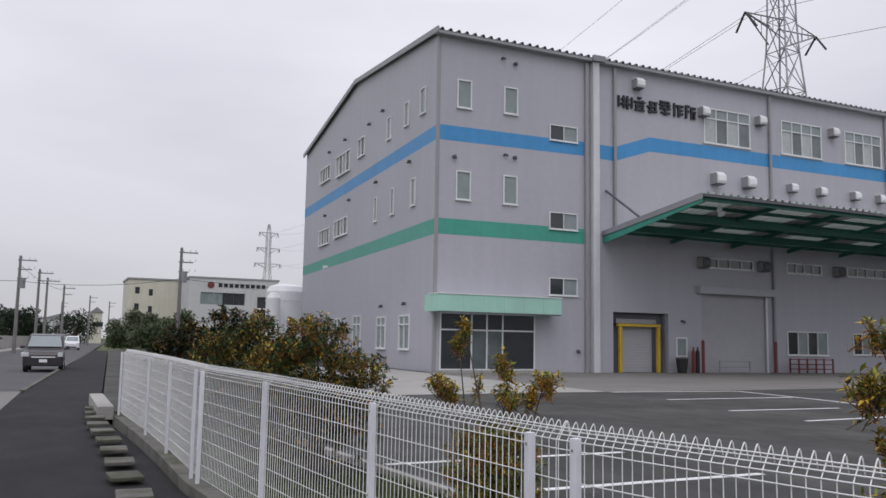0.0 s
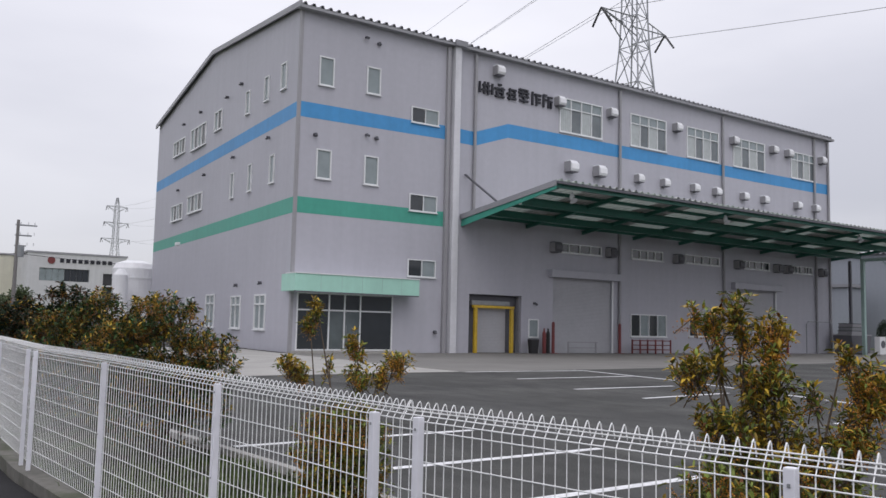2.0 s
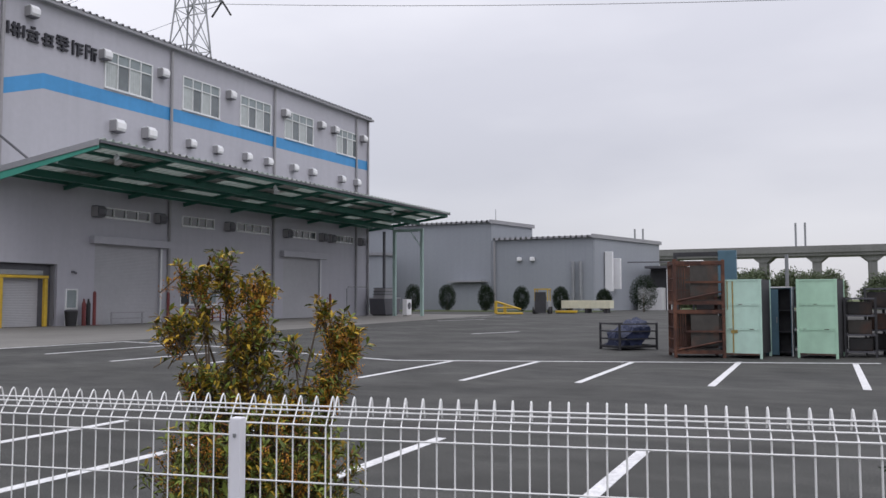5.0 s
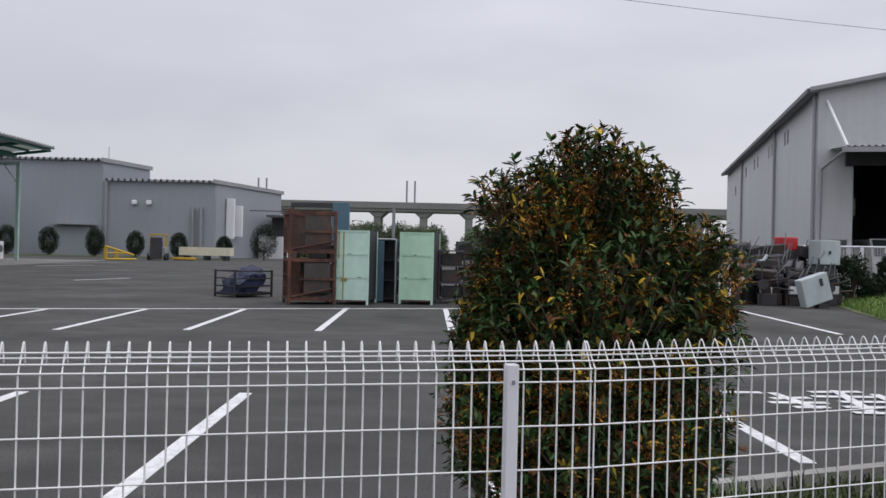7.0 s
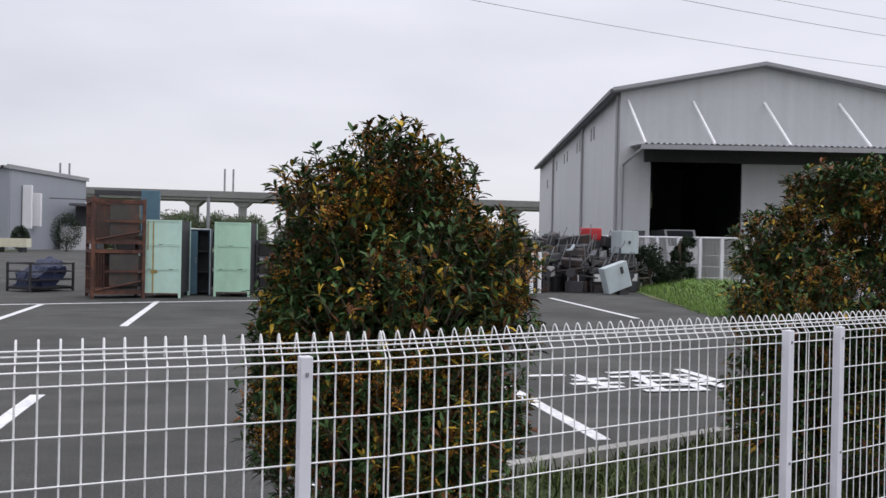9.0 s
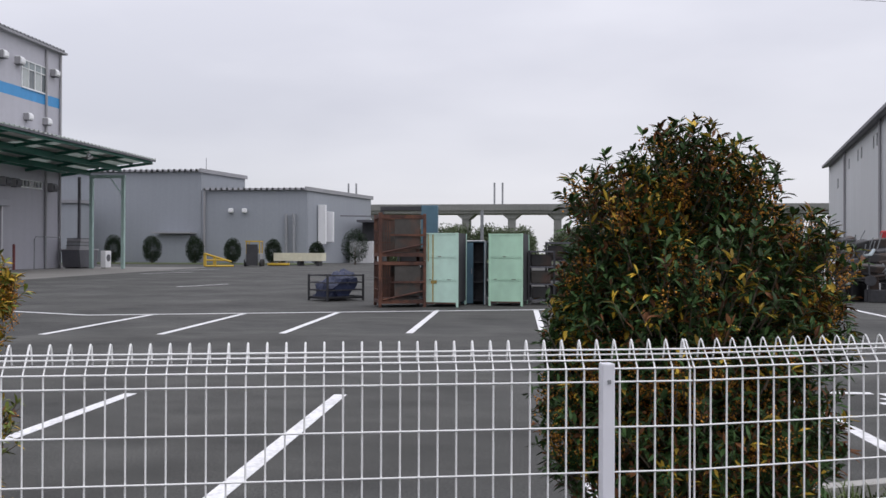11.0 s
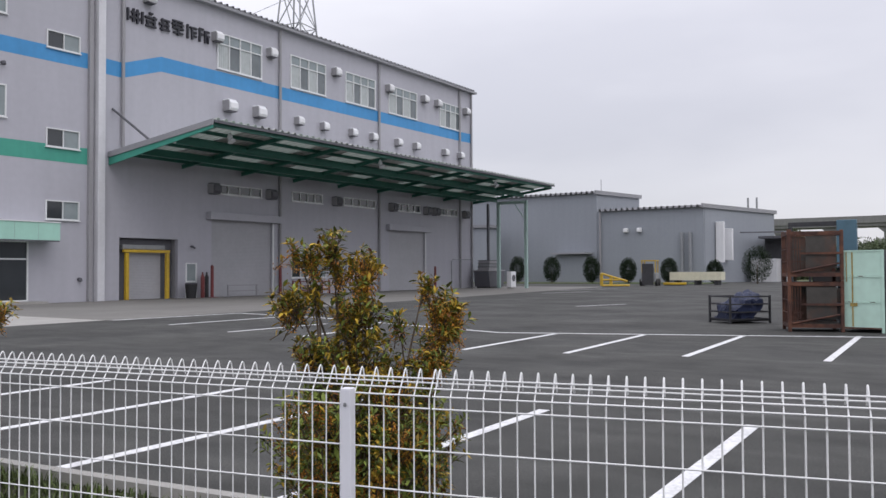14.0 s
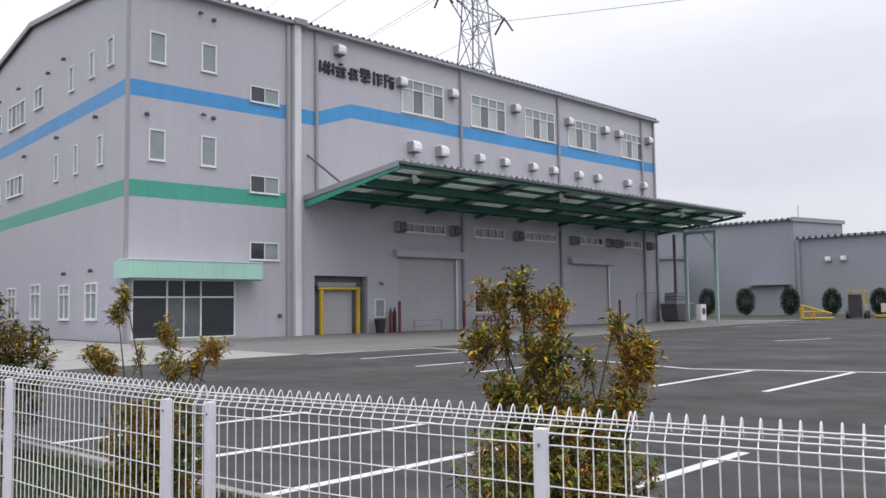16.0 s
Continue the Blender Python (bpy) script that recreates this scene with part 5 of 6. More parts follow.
for s, z0, z1, w in ((2.6, 2.5, 7.6, 0.6), (4.6, 2.8, 6.8, 0.7)):
    part("white_duct", B(s, -0.25 * s - 1.1, z0, s + w, -0.25 * s - 0.1, z1, bevel=0.05), WHITE_METAL, low)
part("outbuilding", B(9.5, -6.5, 0, 13.5, -3.4, 3.0), PALE_WALL, low)
part("porch_roof", B(9.2, -7.6, 5.6, 16.5, -4.4, 5.9), DARK_TRIM, low)
part("porch_wall", B(12.5, -7.3, 0, 16.4, -4.5, 5.59), DARK_STEEL, low)
for a in (9.4, 12.0):
    part("porch_post", B(a, -7.4, 0, a + 0.15, -7.25, 5.59), ALU, low)
part("pipe_bridge", tube(bmesh.new(), [(8.0, -2.4, 6.4), (9.4, -7.4, 6.4), (16.0, -7.6, 6.4)], 0.09, 6), DARK_TRIM, low)
single("rear_lawn", slab([(93.5, 26), (103.9, 26), (103.9, 60), (93.5, 60)], 0.05, 0.2), FIELD, "strip of rough lawn before the rear halls", "grass", "structure")
shed = thing("side_shed", "small pale shed beyond the factory end", "shed", pose(98, 56, 0))
part("wall", B(0, 0, 0, 3, 9, 7.4), SIDING_FAR, shed)
part("roof", B(-0.3, -0.3, 7.42, 3.2, 9.3, 7.8), ROOF, shed)

# ---- viaduct ----
viaduct = thing("railway_viaduct", "long pale concrete railway viaduct", "viaduct", pose(260, 0, 0))
part("deck", B(-5.5, -170, 13.4, 5.5, 130, 14.6), VIADUCT, viaduct)
part("parapet", B(-5.9, -170, 14.3, -5.5, 130, 16.2), VIADUCT, viaduct)
part("parapet", B(5.5, -170, 14.3, 5.9, 130, 16.2), VIADUCT, viaduct)
for i, y in enumerate(range(-160, 130, 14)):
    part("pier", B(-4.5, y - 1.1, -0.5, 4.5, y + 1.1, 13.39, bevel=0.2), VIADUCT, viaduct)
    part("pier_head", prism(bmesh.new(), [(y - 1.2, 11.8), (y + 1.2, 11.8), (y + 3.0, 13.38), (y - 3.0, 13.38)], "X", -4.8, 4.8), VIADUCT, viaduct)
for y in (-60, -58, 10.9, 13.4, 57, 59.5, 100, 102):
    part("catenary_mast", tube(bmesh.new(), [(0, y, 14.6), (0, y, 23.2)], 0.28, 6), GALV, viaduct)

# ---- pylons and lines ----


def pylon(x, y, scale, turn, label):
    ob = thing("lattice_pylon", label, "pylon", pose(x, y, 0, 0, 0, turn))
    levels = [(0, 6.4), (12, 5.4), (24, 4.5), (33, 3.8), (40, 3.1), (46, 2.4), (51, 2.1), (56, 2.0), (61, 1.9), (66, 1.8), (71, 1.6), (76, 0.6)]
    levels = [(z, w * 0.7) for z, w in levels]
    corner = [(-1, -1), (1, -1), (1, 1), (-1, 1)]
    s = scale
    for a, b in corner:
        part("leg", tube(bmesh.new(), [(a * w * s, b * w * s, z * s) for z, w in levels], 0.16 * s, 4), GALV, ob)
    lattice = bmesh.new()
    for (z0, w0), (z1, w1) in zip(levels, levels[1:]):
        steps = 2 if z1 - z0 > 6 else 1
        for k in range(steps):
            f0, f1 = k / steps, (k + 1) / steps
            za, zb, wa, wb = z0 + (z1 - z0) * f0, z0 + (z1 - z0) * f1, w0 + (w1 - w0) * f0, w0 + (w1 - w0) * f1
            for q in range(4):
                (a, b), (c, d) = corner[q], corner[(q + 1) % 4]
                for p, r in (((a * wa, b * wa, za), (c * wb, d * wb, zb)), ((c * wa, d * wa, za), (a * wb, b * wb, zb)), ((a * wb, b * wb, zb), (c * wb, d * wb, zb))):
                    tube(lattice, [Vector(p) * s, Vector(r) * s], 0.085 * s, 3, False)
    tagged(part("lattice", lattice, GALV, ob), kind="stuff")
    tips = []
    for z, w in ((50.5, 8.6), (60.5, 7.4), (70.5, 6.2)):
        for side in (-1, 1):
            arm = bmesh.new()
            for b in (-1.4, 1.4):
                tube(arm, [Vector((side * 1.4, b, z)) * s, Vector((side * w, 0, z)) * s], 0.12 * s, 4)
                tube(arm, [Vector((side * 1.4, b, z - 3.0)) * s, Vector((side * w, 0, z)) * s], 0.12 * s, 4)
                for f in (0.3, 0.6):
                    tube(arm, [Vector((side * (1.4 + (w - 1.4) * f), b * (1 - f), z)) * s, Vector((side * (1.4 + (w - 1.4) * f), b * (1 - f), z - 3.0 * (1 - f))) * s], 0.07 * s, 3)
            part("cross_arm", arm, GALV, ob)
            ins = bmesh.new()
            tube(ins, [Vector((side * w, 0, z)) * s, Vector((side * (w - 0.2), 1.8, z - 2.6)) * s], 0.17 * s, 5)
            tube(ins, [Vector((side * w, 0, z)) * s, Vector((side * (w - 0.2), -1.8, z - 2.6)) * s], 0.17 * s, 5)
            part("insulators", ins, DARK_STEEL, ob)
            tips.append(Vector((side * w, 0, z - 0.5)) * s)
    return [pose(x, y, 0, 0, 0, turn) @ t for t in tips]


near_tips = pylon(97.5, 90, 1.0, 8, "tall grey steel lattice pylon behind the factory")
far_tips = pylon(137, 600, 1.12, 8, "distant grey steel lattice pylon")
lines = thing("power_lines", "thin sagging high-voltage lines", "cable", pose(0, 0, 0))
south = [Vector((165 + 9 * (1 if k % 2 else -1), -260, 46 + 9 * (k // 2))) for k in range(6)]
for a, b, c in zip(far_tips, near_tips, south):
    for p, q, sag in ((a, b, 14), (b, c, 9)):
        pts = [p.lerp(q, t / 24) - Vector((0, 0, sag * 4 * (t / 24) * (1 - t / 24))) for t in range(25)]
        part("cable", tube(bmesh.new(), pts, 0.045, 4), GREY_STEEL, lines)


# ---- beyond the fence's end: the street ----
def pole(x, y, h, arms=2, transformer=False):
    ob = thing("utility_pole", "concrete utility pole with cross-arms", "utility pole", pose(x, y, -0.3), "street poles")
    part("shaft", tube(bmesh.new(), [(0, 0, 0), (0, 0, h)], [0.19, 0.12], 8), POLE, ob)
    for k in range(arms):
        part("cross_arm", B(-0.2, -0.06, h - 0.5 - k * 0.9, 1.5 - k * 0.4, 0.06, h - 0.38 - k * 0.9), GALV, ob)
        for q in (0.2, 0.8, 1.3):
            part("insulator", tube(bmesh.new(), [(q, 0, h - 0.38 - k * 0.9), (q, 0, h - 0.16 - k * 0.9)], 0.05, 5), ALU, ob)
    if transformer:
        part("transformer", tube(bmesh.new(), [(0.3, 0, h - 3.2), (0.3, 0, h - 2.2)], 0.3, 10), GREY_STEEL, ob)
    return ob


pole(-3.4, 92, 9.7, 3, True)
pole(-1.9, 108, 9.6)
pole(-1.1, 118, 9.3, 1)
pole(1.0, 132, 9.2)
pole(10.3, 80, 10.2, 3, True)
pole(6.5, 190, 10.5)
pole(12.5, 230, 11)
pole(1.5, 240, 11)
wires = thing("street_wires", "thin black overhead street wires", "cable", pose(0, 0, 0))
for p, q, sag in (((-3.4, 92, 6.9), (10.3, 80, 7.0), 0.5), ((-3.4, 92, 6.9), (-30, 60, 6.6), 0.6), ((10.3, 80, 7.0), (40, 84, 7.2), 0.5), ((-3.4, 92, 8.5), (1.0, 132, 8.2), 0.5), ((1.0, 132, 7.4), (1.5, 240, 8.5), 0.9)):
    a, b = Vector(p), Vector(q)
    part("cable", tube(bmesh.new(), [a.lerp(b, t / 12) - Vector((0, 0, sag * 4 * t / 12 * (1 - t / 12))) for t in range(13)], 0.022, 4), BLACK, wires)
mill = thing("coating_works", "pale grey two-storey works with a dark sign board", "factory", pose(20.9, 150, 0))
part("wall", pierced(15.5, 12.1, [(1.9, 7.6, 9.6, 9.7), (11.8, 4.4, 15.3, 9.2)], 0.4), PALE_WALL, mill)
part("body", B(0, 0.41, 0, 15.5, 24, 12.0), PALE_WALL, mill)
part("parapet_cap", B(-0.2, -0.1, 12.11, 15.7, 24, 12.4), TRIM, mill)
for i in range(8):
    part("window", B(1.95 + i * 0.95, 0.2, 7.65, 2.85 + i * 0.95, 0.26, 9.65), GLASS_DARK if i > 3 else GLASS_PALE, mill)
# dark sheet in the wall's opening stands in for the shade inside
part("dark_opening", B(11.8, 0.3, 4.4, 15.3, 0.38, 9.2), DARK_STEEL, mill)
part("stair_rail", B(11.7, -0.3, 7.0, 15.4, -0.05, 7.2), ALU, mill)
for i in range(9):
    part("sign_bar", B(4.9 + i * 0.95, -0.08, 10.7, 5.55 + i * 0.95, -0.003, 11.35), LETTER, mill, "plain dark blue sign character")
part("sign_mark", tube(bmesh.new(), [(3.6, -0.003, 11.0), (3.6, -0.1, 11.0)], 0.6, 12), RED, mill, "round red sign mark")
office = thing("cream_office", "cream three-storey office block down the street", "office block", pose(11.8, 162, 0))
part("wall", pierced(9.0, 12.2, [(1.2, 9.6, 2.0, 10.8), (3.6, 9.3, 4.3, 10.5), (1.2, 6.6, 2.0, 7.8), (3.6, 6.2, 4.3, 7.4)], 0.3), CREAM_WALL, office)
part("body", B(0, 0.31, 0, 9, 12, 12.1), CREAM_WALL, office)
part("parapet_cap", B(-0.2, -0.2, 12.21, 9.2, 12.2, 12.5), TRIM, office)
for a, b in ((1.2, 9.6), (3.6, 9.3), (1.2, 6.6), (3.6, 6.2)):
    part("window", B(a, 0.15, b, a + 0.8, 0.2, b + 1.2), GLASS_DARK, office)
tank = thing("white_storage_tank", "white cylindrical storage tank beside the factory", "tank", pose(18.95, 75, 0))
part("shell", tube(bmesh.new(), [(0, 0, 0), (0, 0, 5.9), (0, 0, 6.35), (0, 0, 6.6)], [1.75, 1.75, 1.5, 0.8], 28), WHITE_METAL, tank)
part("band", tube(bmesh.new(), [(0, 0, 5.0), (0, 0, 5.12)], 1.79, 28), ALU, tank)
tank2 = thing("small_white_tank", "smaller white cylindrical tank", "tank", pose(17.25, 72.4, 0))
part("shell", tube(bmesh.new(), [(0, 0, 0), (0, 0, 5.2), (0, 0, 5.7)], [0.6, 0.6, 0.25], 20), WHITE_METAL, tank2)
for k, (x, y, w, d, h) in enumerate(((9.5, 262, 3, 6, 9), (-16, 230, 12, 12, 7), (26, 300, 14, 14, 11), (-4, 320, 10, 10, 8))):
    hs = thing("street_house", "small pale building far down the street", "house", pose(x, y, -0.3), "far street buildings")
    part("wall", B(0, 0, 0, w, d, h), PALE_WALL if k % 2 else CREAM_WALL, hs)
    part("roof", prism(bmesh.new(), [(-0.4, h), (w + 0.4, h), (w / 2, h + 1.6)], "Y", -0.4, d + 0.4), ROOF, hs)
    for i in range(3):
        part("window", B(w * (0.14 + 0.28 * i), -0.05, h * 0.55, w * (0.14 + 0.28 * i) + 1.2, -0.003, h * 0.55 + 1.3), GLASS_DARK, hs)


# ---- things in the yard ----
def cage_pallet(x, y, turn, z=0.0, label="rusty stacked steel cage pallet with plate sides"):
    w, d, h = 1.25, 1.1, 1.22
    ob = thing("cage_pallet", label, "cage pallet", pose(x, y, z, 0, 0, turn), "rusty cage pallets")
    for a in (0, w - 0.08):
        for b in (0, d - 0.08):
            part("leg", B(a, b, 0, a + 0.08, b + 0.08, h, bevel=0.01), RUST, ob)
    for b in (0.005, d - 0.075):
        for zz in (0.1, h - 0.12):
            part("rail", B(0.08, b, zz, w - 0.08, b + 0.07, zz + 0.09), RUST, ob)
    for a in (0.005, w - 0.075):
        for zz in (0.1, h - 0.12):
            part("rail", B(a, 0.08, zz, a + 0.07, d - 0.08, zz + 0.09), RUST, ob)
    part("floor_plate", B(0.08, 0.08, 0.19, w - 0.08, d - 0.08, 0.22), RUST_PLATE, ob)
    part("side_plate", B(0.42, 0.03, 0.3, w - 0.16, 0.05, h - 0.14), RUST_PLATE, ob, "dull brown steel plate")
    part("back_plate", B(0.08, d - 0.05, 0.22, w - 0.08, d - 0.03, h - 0.13), RUST_PLATE, ob)
    for i in range(4):
        part("bar", B(0.1 + i * 0.06, 0.03, 0.19, 0.12 + i * 0.06, 0.05, h - 0.12), RUST, ob)
    for i in range(5):
        part("mesh_rod", B(0.02, 0.14 + i * 0.17, 0.19, 0.035, 0.16 + i * 0.17, h - 0.12), RUST, ob)
    for zz in (0.45, 0.75):
        part("mesh_rod", B(0.081, 0.012, zz, 0.35, 0.028, zz + 0.02), RUST, ob)
        part("mesh_rod", B(0.0, 0.081, zz, 0.015, d - 0.081, zz + 0.02), RUST, ob)
    part("spigot", B(-0.01, -0.01, h - 0.1, 0.09, -0.0005, h + 0.02), RUST, ob)
    part("lip", B(0.3, -0.03, h * 0.52, w - 0.02, -0.001, h * 0.52 + 0.05), RUST, ob)
    part("brace", tube(bmesh.new(), [(0.1, -0.02, 0.2), (w - 0.1, -0.02, 0.42)], 0.025, 5), RUST, ob)


TURN = -72.0                        # the row faces the fence, its length running away to the right
cage_pallet(21.75, 3.6, TURN)
cage_pallet(21.75, 3.6, TURN, 1.225)


def steel_rack(x, y, turn, mat, label, streak):
    w, d, h = 0.93, 1.3, 1.95
    ob = thing("steel_container", label, "container", pose(x, y, 0, 0, 0, turn), "pale green steel containers")
    for a in (0, w - 0.06):
        for b in (0, d - 0.06):
            part("corner_post", B(a, b, 0, a + 0.06, b + 0.06, h, bevel=0.008), mat, ob)
    for i in range(3):
        z0 = 0.12 + i * 0.61
        part("front_panel", B(0.062, 0.012, z0, w - 0.062, 0.03, z0 + 0.57), mat, ob)
        part("rail", B(0.061, -0.004, z0 + 0.572, w - 0.061, 0.035, z0 + 0.606), mat, ob)
    part("side_panel", B(0.015, 0.065, 0.12, 0.03, d - 0.065, h), DARK_STEEL, ob)
    part("side_panel", B(w - 0.03, 0.065, 0.12, w - 0.015, d - 0.065, h), DARK_STEEL, ob)
    part("back_panel", B(0.062, d - 0.03, 0.12, w - 0.062, d - 0.012, h), DARK_STEEL, ob)
    part("base", B(0.062, 0.04, 0.1, w - 0.062, d - 0.04, 0.14), DARK_STEEL, ob)
    if streak:
        part("rust_streak", B(0.24, -0.007, 0.14, 0.27, -0.0045, h - 0.05), RUST_STREAK, ob)
        part("rust_streak", B(0.2, -0.0072, 0.62, 0.36, -0.0046, 0.7), RUST_STREAK, ob)
        part("rust_streak", B(0.12, -0.0068, 1.2, 0.14, -0.0046, 1.9), RUST_STREAK, ob)
    part("rusty_sill", B(0.063, -0.006, 0.09, w - 0.063, 0.011, 0.125), RUST, ob, "rust-eaten bottom edge")
    for k in range(3):
        part("rust_spot", B(0.15 + 0.24 * k, -0.0071, 0.712 + 0.61 * (k % 2), 0.22 + 0.26 * k, -0.0047, 0.726 + 0.61 * (k % 2)), RUST, ob)


steel_rack(22.25, 2.5, -95, PALE_MINT, "pale mint steel container with yellow rust streaks", True)
steel_rack(22.95, 0.83, -97, PALE_GREEN, "pale green steel container standing on legs", False)
locker = thing("blue_steel_locker", "tall dull blue steel locker with its door open", "locker", pose(23.6, 1.62, 0, 0, 0, -93))
for a, b in ((0.0, 0.03), (0.62, 0.65)):
    part("side", B(a, 0, 0, b, 0.5, 1.72), DRUM_BLUE, locker)
part("back", B(0.031, 0.47, 0, 0.619, 0.5, 1.72), DARK_STEEL, locker)
part("top", B(0.0, 0, 1.721, 0.65, 0.5, 1.75), DRUM_BLUE, locker)
for z in (0.08, 0.6, 1.15):
    part("shelf", B(0.031, 0.02, z, 0.619, 0.468, z + 0.02), DARK_STEEL, locker)
leaf_door = part("door", B(-0.005, -0.03, 0.03, 0.33, -0.004, 1.71), DRUM_BLUE, locker, "dented dull blue door")
part("handle", B(0.28, -0.05, 0.85, 0.3, -0.031, 1.0), GREY_STEEL, leaf_door)
part("edge_frame", tube(bmesh.new(), [(0.66, -0.02, 0), (0.66, -0.02, 1.76), (-0.02, -0.02, 1.76)], 0.018, 5), ALU, locker)
plate = thing("blue_upright", "tall blue steel upright behind the containers", "steel upright", pose(25.4, 2.75, 0))
part("column", B(-0.1, -0.25, 0, 0.1, 0.25, 2.85, bevel=0.02), DRUM_BLUE, plate)
part("cross_beam", B(-0.06, 0.26, 2.7, 0.06, 1.5, 2.82), DARK_STEEL, plate)
part("strut", B(-0.05, 1.4, 0, 0.05, 1.5, 2.69), DARK_STEEL, plate)
mast = thing("thin_post", "thin grey steel post in the yard", "post", pose(26.5, 1.25, 0))
part("shaft", tube(bmesh.new(), [(0, 0, 0), (0, 0, 2.75)], 0.05, 6), GREY_STEEL, mast)


def low_cage(x, y, turn):
    ob = thing("mesh_cage", "low dark wire cage filled with navy tarpaulin", "cage", pose(x, y, 0, 0, 0, turn))
    w, d, h = 1.35, 1.0, 0.78
    for a in (0, w - 0.05):
        for b in (0, d - 0.05):
            part("leg", B(a, b, 0, a + 0.05, b + 0.05, h), DARK_STEEL, ob)
    for zz in (0.1, 0.3, 0.52, h - 0.05):
        for b in (0.01, d - 0.04):
            part("rail", B(0.05, b, zz, w - 0.05, b + 0.03, zz + 0.035), DARK_STEEL, ob)
        for a in (0.01, w - 0.04):
            part("rail", B(a, 0.05, zz, a + 0.03, d - 0.05, zz + 0.035), DARK_STEEL, ob)
    part("floor", B(0.05, 0.05, 0.06, w - 0.05, d - 0.05, 0.1), DARK_STEEL, ob)
    bm = bmesh.new()
    bmesh.ops.create_icosphere(bm, subdivisions=4, radius=0.5)
    for v in bm.verts:
        n = noise.noise(v.co * 4.0) * 0.3 + noise.noise(v.co * 11) * 0.12
        v.co *= 1 + n
        v.co = Vector((max(0.06, min(w - 0.06, v.co.x * 1.35 + w / 2)), max(0.06, min(d - 0.06, v.co.y * 1.05 + d / 2)), max(0.102, 0.4 + v.co.z * 0.8 + v.co.x * 0.35 + 0.16 * noise.noise(v.co * 7))))
    part("tarpaulin", bm, NAVY, ob, "crumpled navy tarpaulin bundle")


low_cage(24.05, 5.55, -40)
for x, y, w, h, mat, label, nm in ((24.1, -1.2, 0.9, 1.3, DARK_STEEL, "dark steel rack beside the containers", "steel_rack"), (25.0, -2.3, 1.0, 1.5, RUST, "dark rusty steel rack", "steel_rack")):
    ob = thing(nm, label, "rack", pose(x, y, 0, 0, 0, -85), "dark racks")
    for a in (0, w - 0.06):
        for b in (0, 0.9):
            part("leg", B(a, b, 0, a + 0.06, b + 0.06, h), mat, ob)
    for zz in (0.15, h * 0.5, h - 0.06):
        part("shelf", B(0.06, 0.0, zz, w - 0.06, 0.96, zz + 0.05), mat, ob)
    part("load", B(0.1, 0.08, 0.21, w - 0.1, 0.85, h * 0.48, bevel=0.04), RUST_PLATE, ob)
for x, y, w, h in ((24.2, 2.3, 0.8, 1.55), (24.9, 0.4, 0.7, 1.5), (24.6, -0.7, 0.8, 1.75), (25.6, -3.4, 1.0, 1.35), (24.6, 3.6, 0.9, 1.6), (25.3, 1.95, 1.25, 1.8), (23.75, -0.22, 0.75, 1.5), (25.4, -1.9, 1.2, 1.7)):
    ob = thing("steel_rack", "dark steel rack standing among the containers", "rack", pose(x, y, 0, 0, 0, -90), "dark racks")
    for a in (0, w - 0.05):
        for b in (0, 0.7):
            part("leg", B(a, b, 0, a + 0.05, b + 0.05, h), DARK_STEEL, ob)
    for zz in (0.12, h * 0.36, h * 0.68, h - 0.05):
        part("shelf", B(0.05, 0.0, zz, w - 0.05, 0.75, zz + 0.04), DARK_TRIM, ob)
    part("load", B(0.08, 0.06, h * 0.36 + 0.041, w - 0.12, 0.6, h * 0.62, bevel=0.03), RUST_PLATE, ob)
    part("load", B(0.1, 0.06, 0.161, w - 0.1, 0.62, h * 0.32, bevel=0.03), SCRAP, ob)
    part("load", B(0.07, 0.08, h * 0.68 + 0.041, w - 0.1, 0.66, h - 0.11, bevel=0.03), SCRAP, ob)
crate = thing("blue_crate", "blue plastic crate on a dark rack", "crate", pose(24.15, -1.35, 1.305, 0, 0, -85))
part("body", B(0, 0, 0, 0.8, 0.6, 0.16, bevel=0.02), DRUM_BLUE, crate)
part("rim", B(-0.02, -0.02, 0.161, 0.82, 0.62, 0.2), DRUM_BLUE, crate)

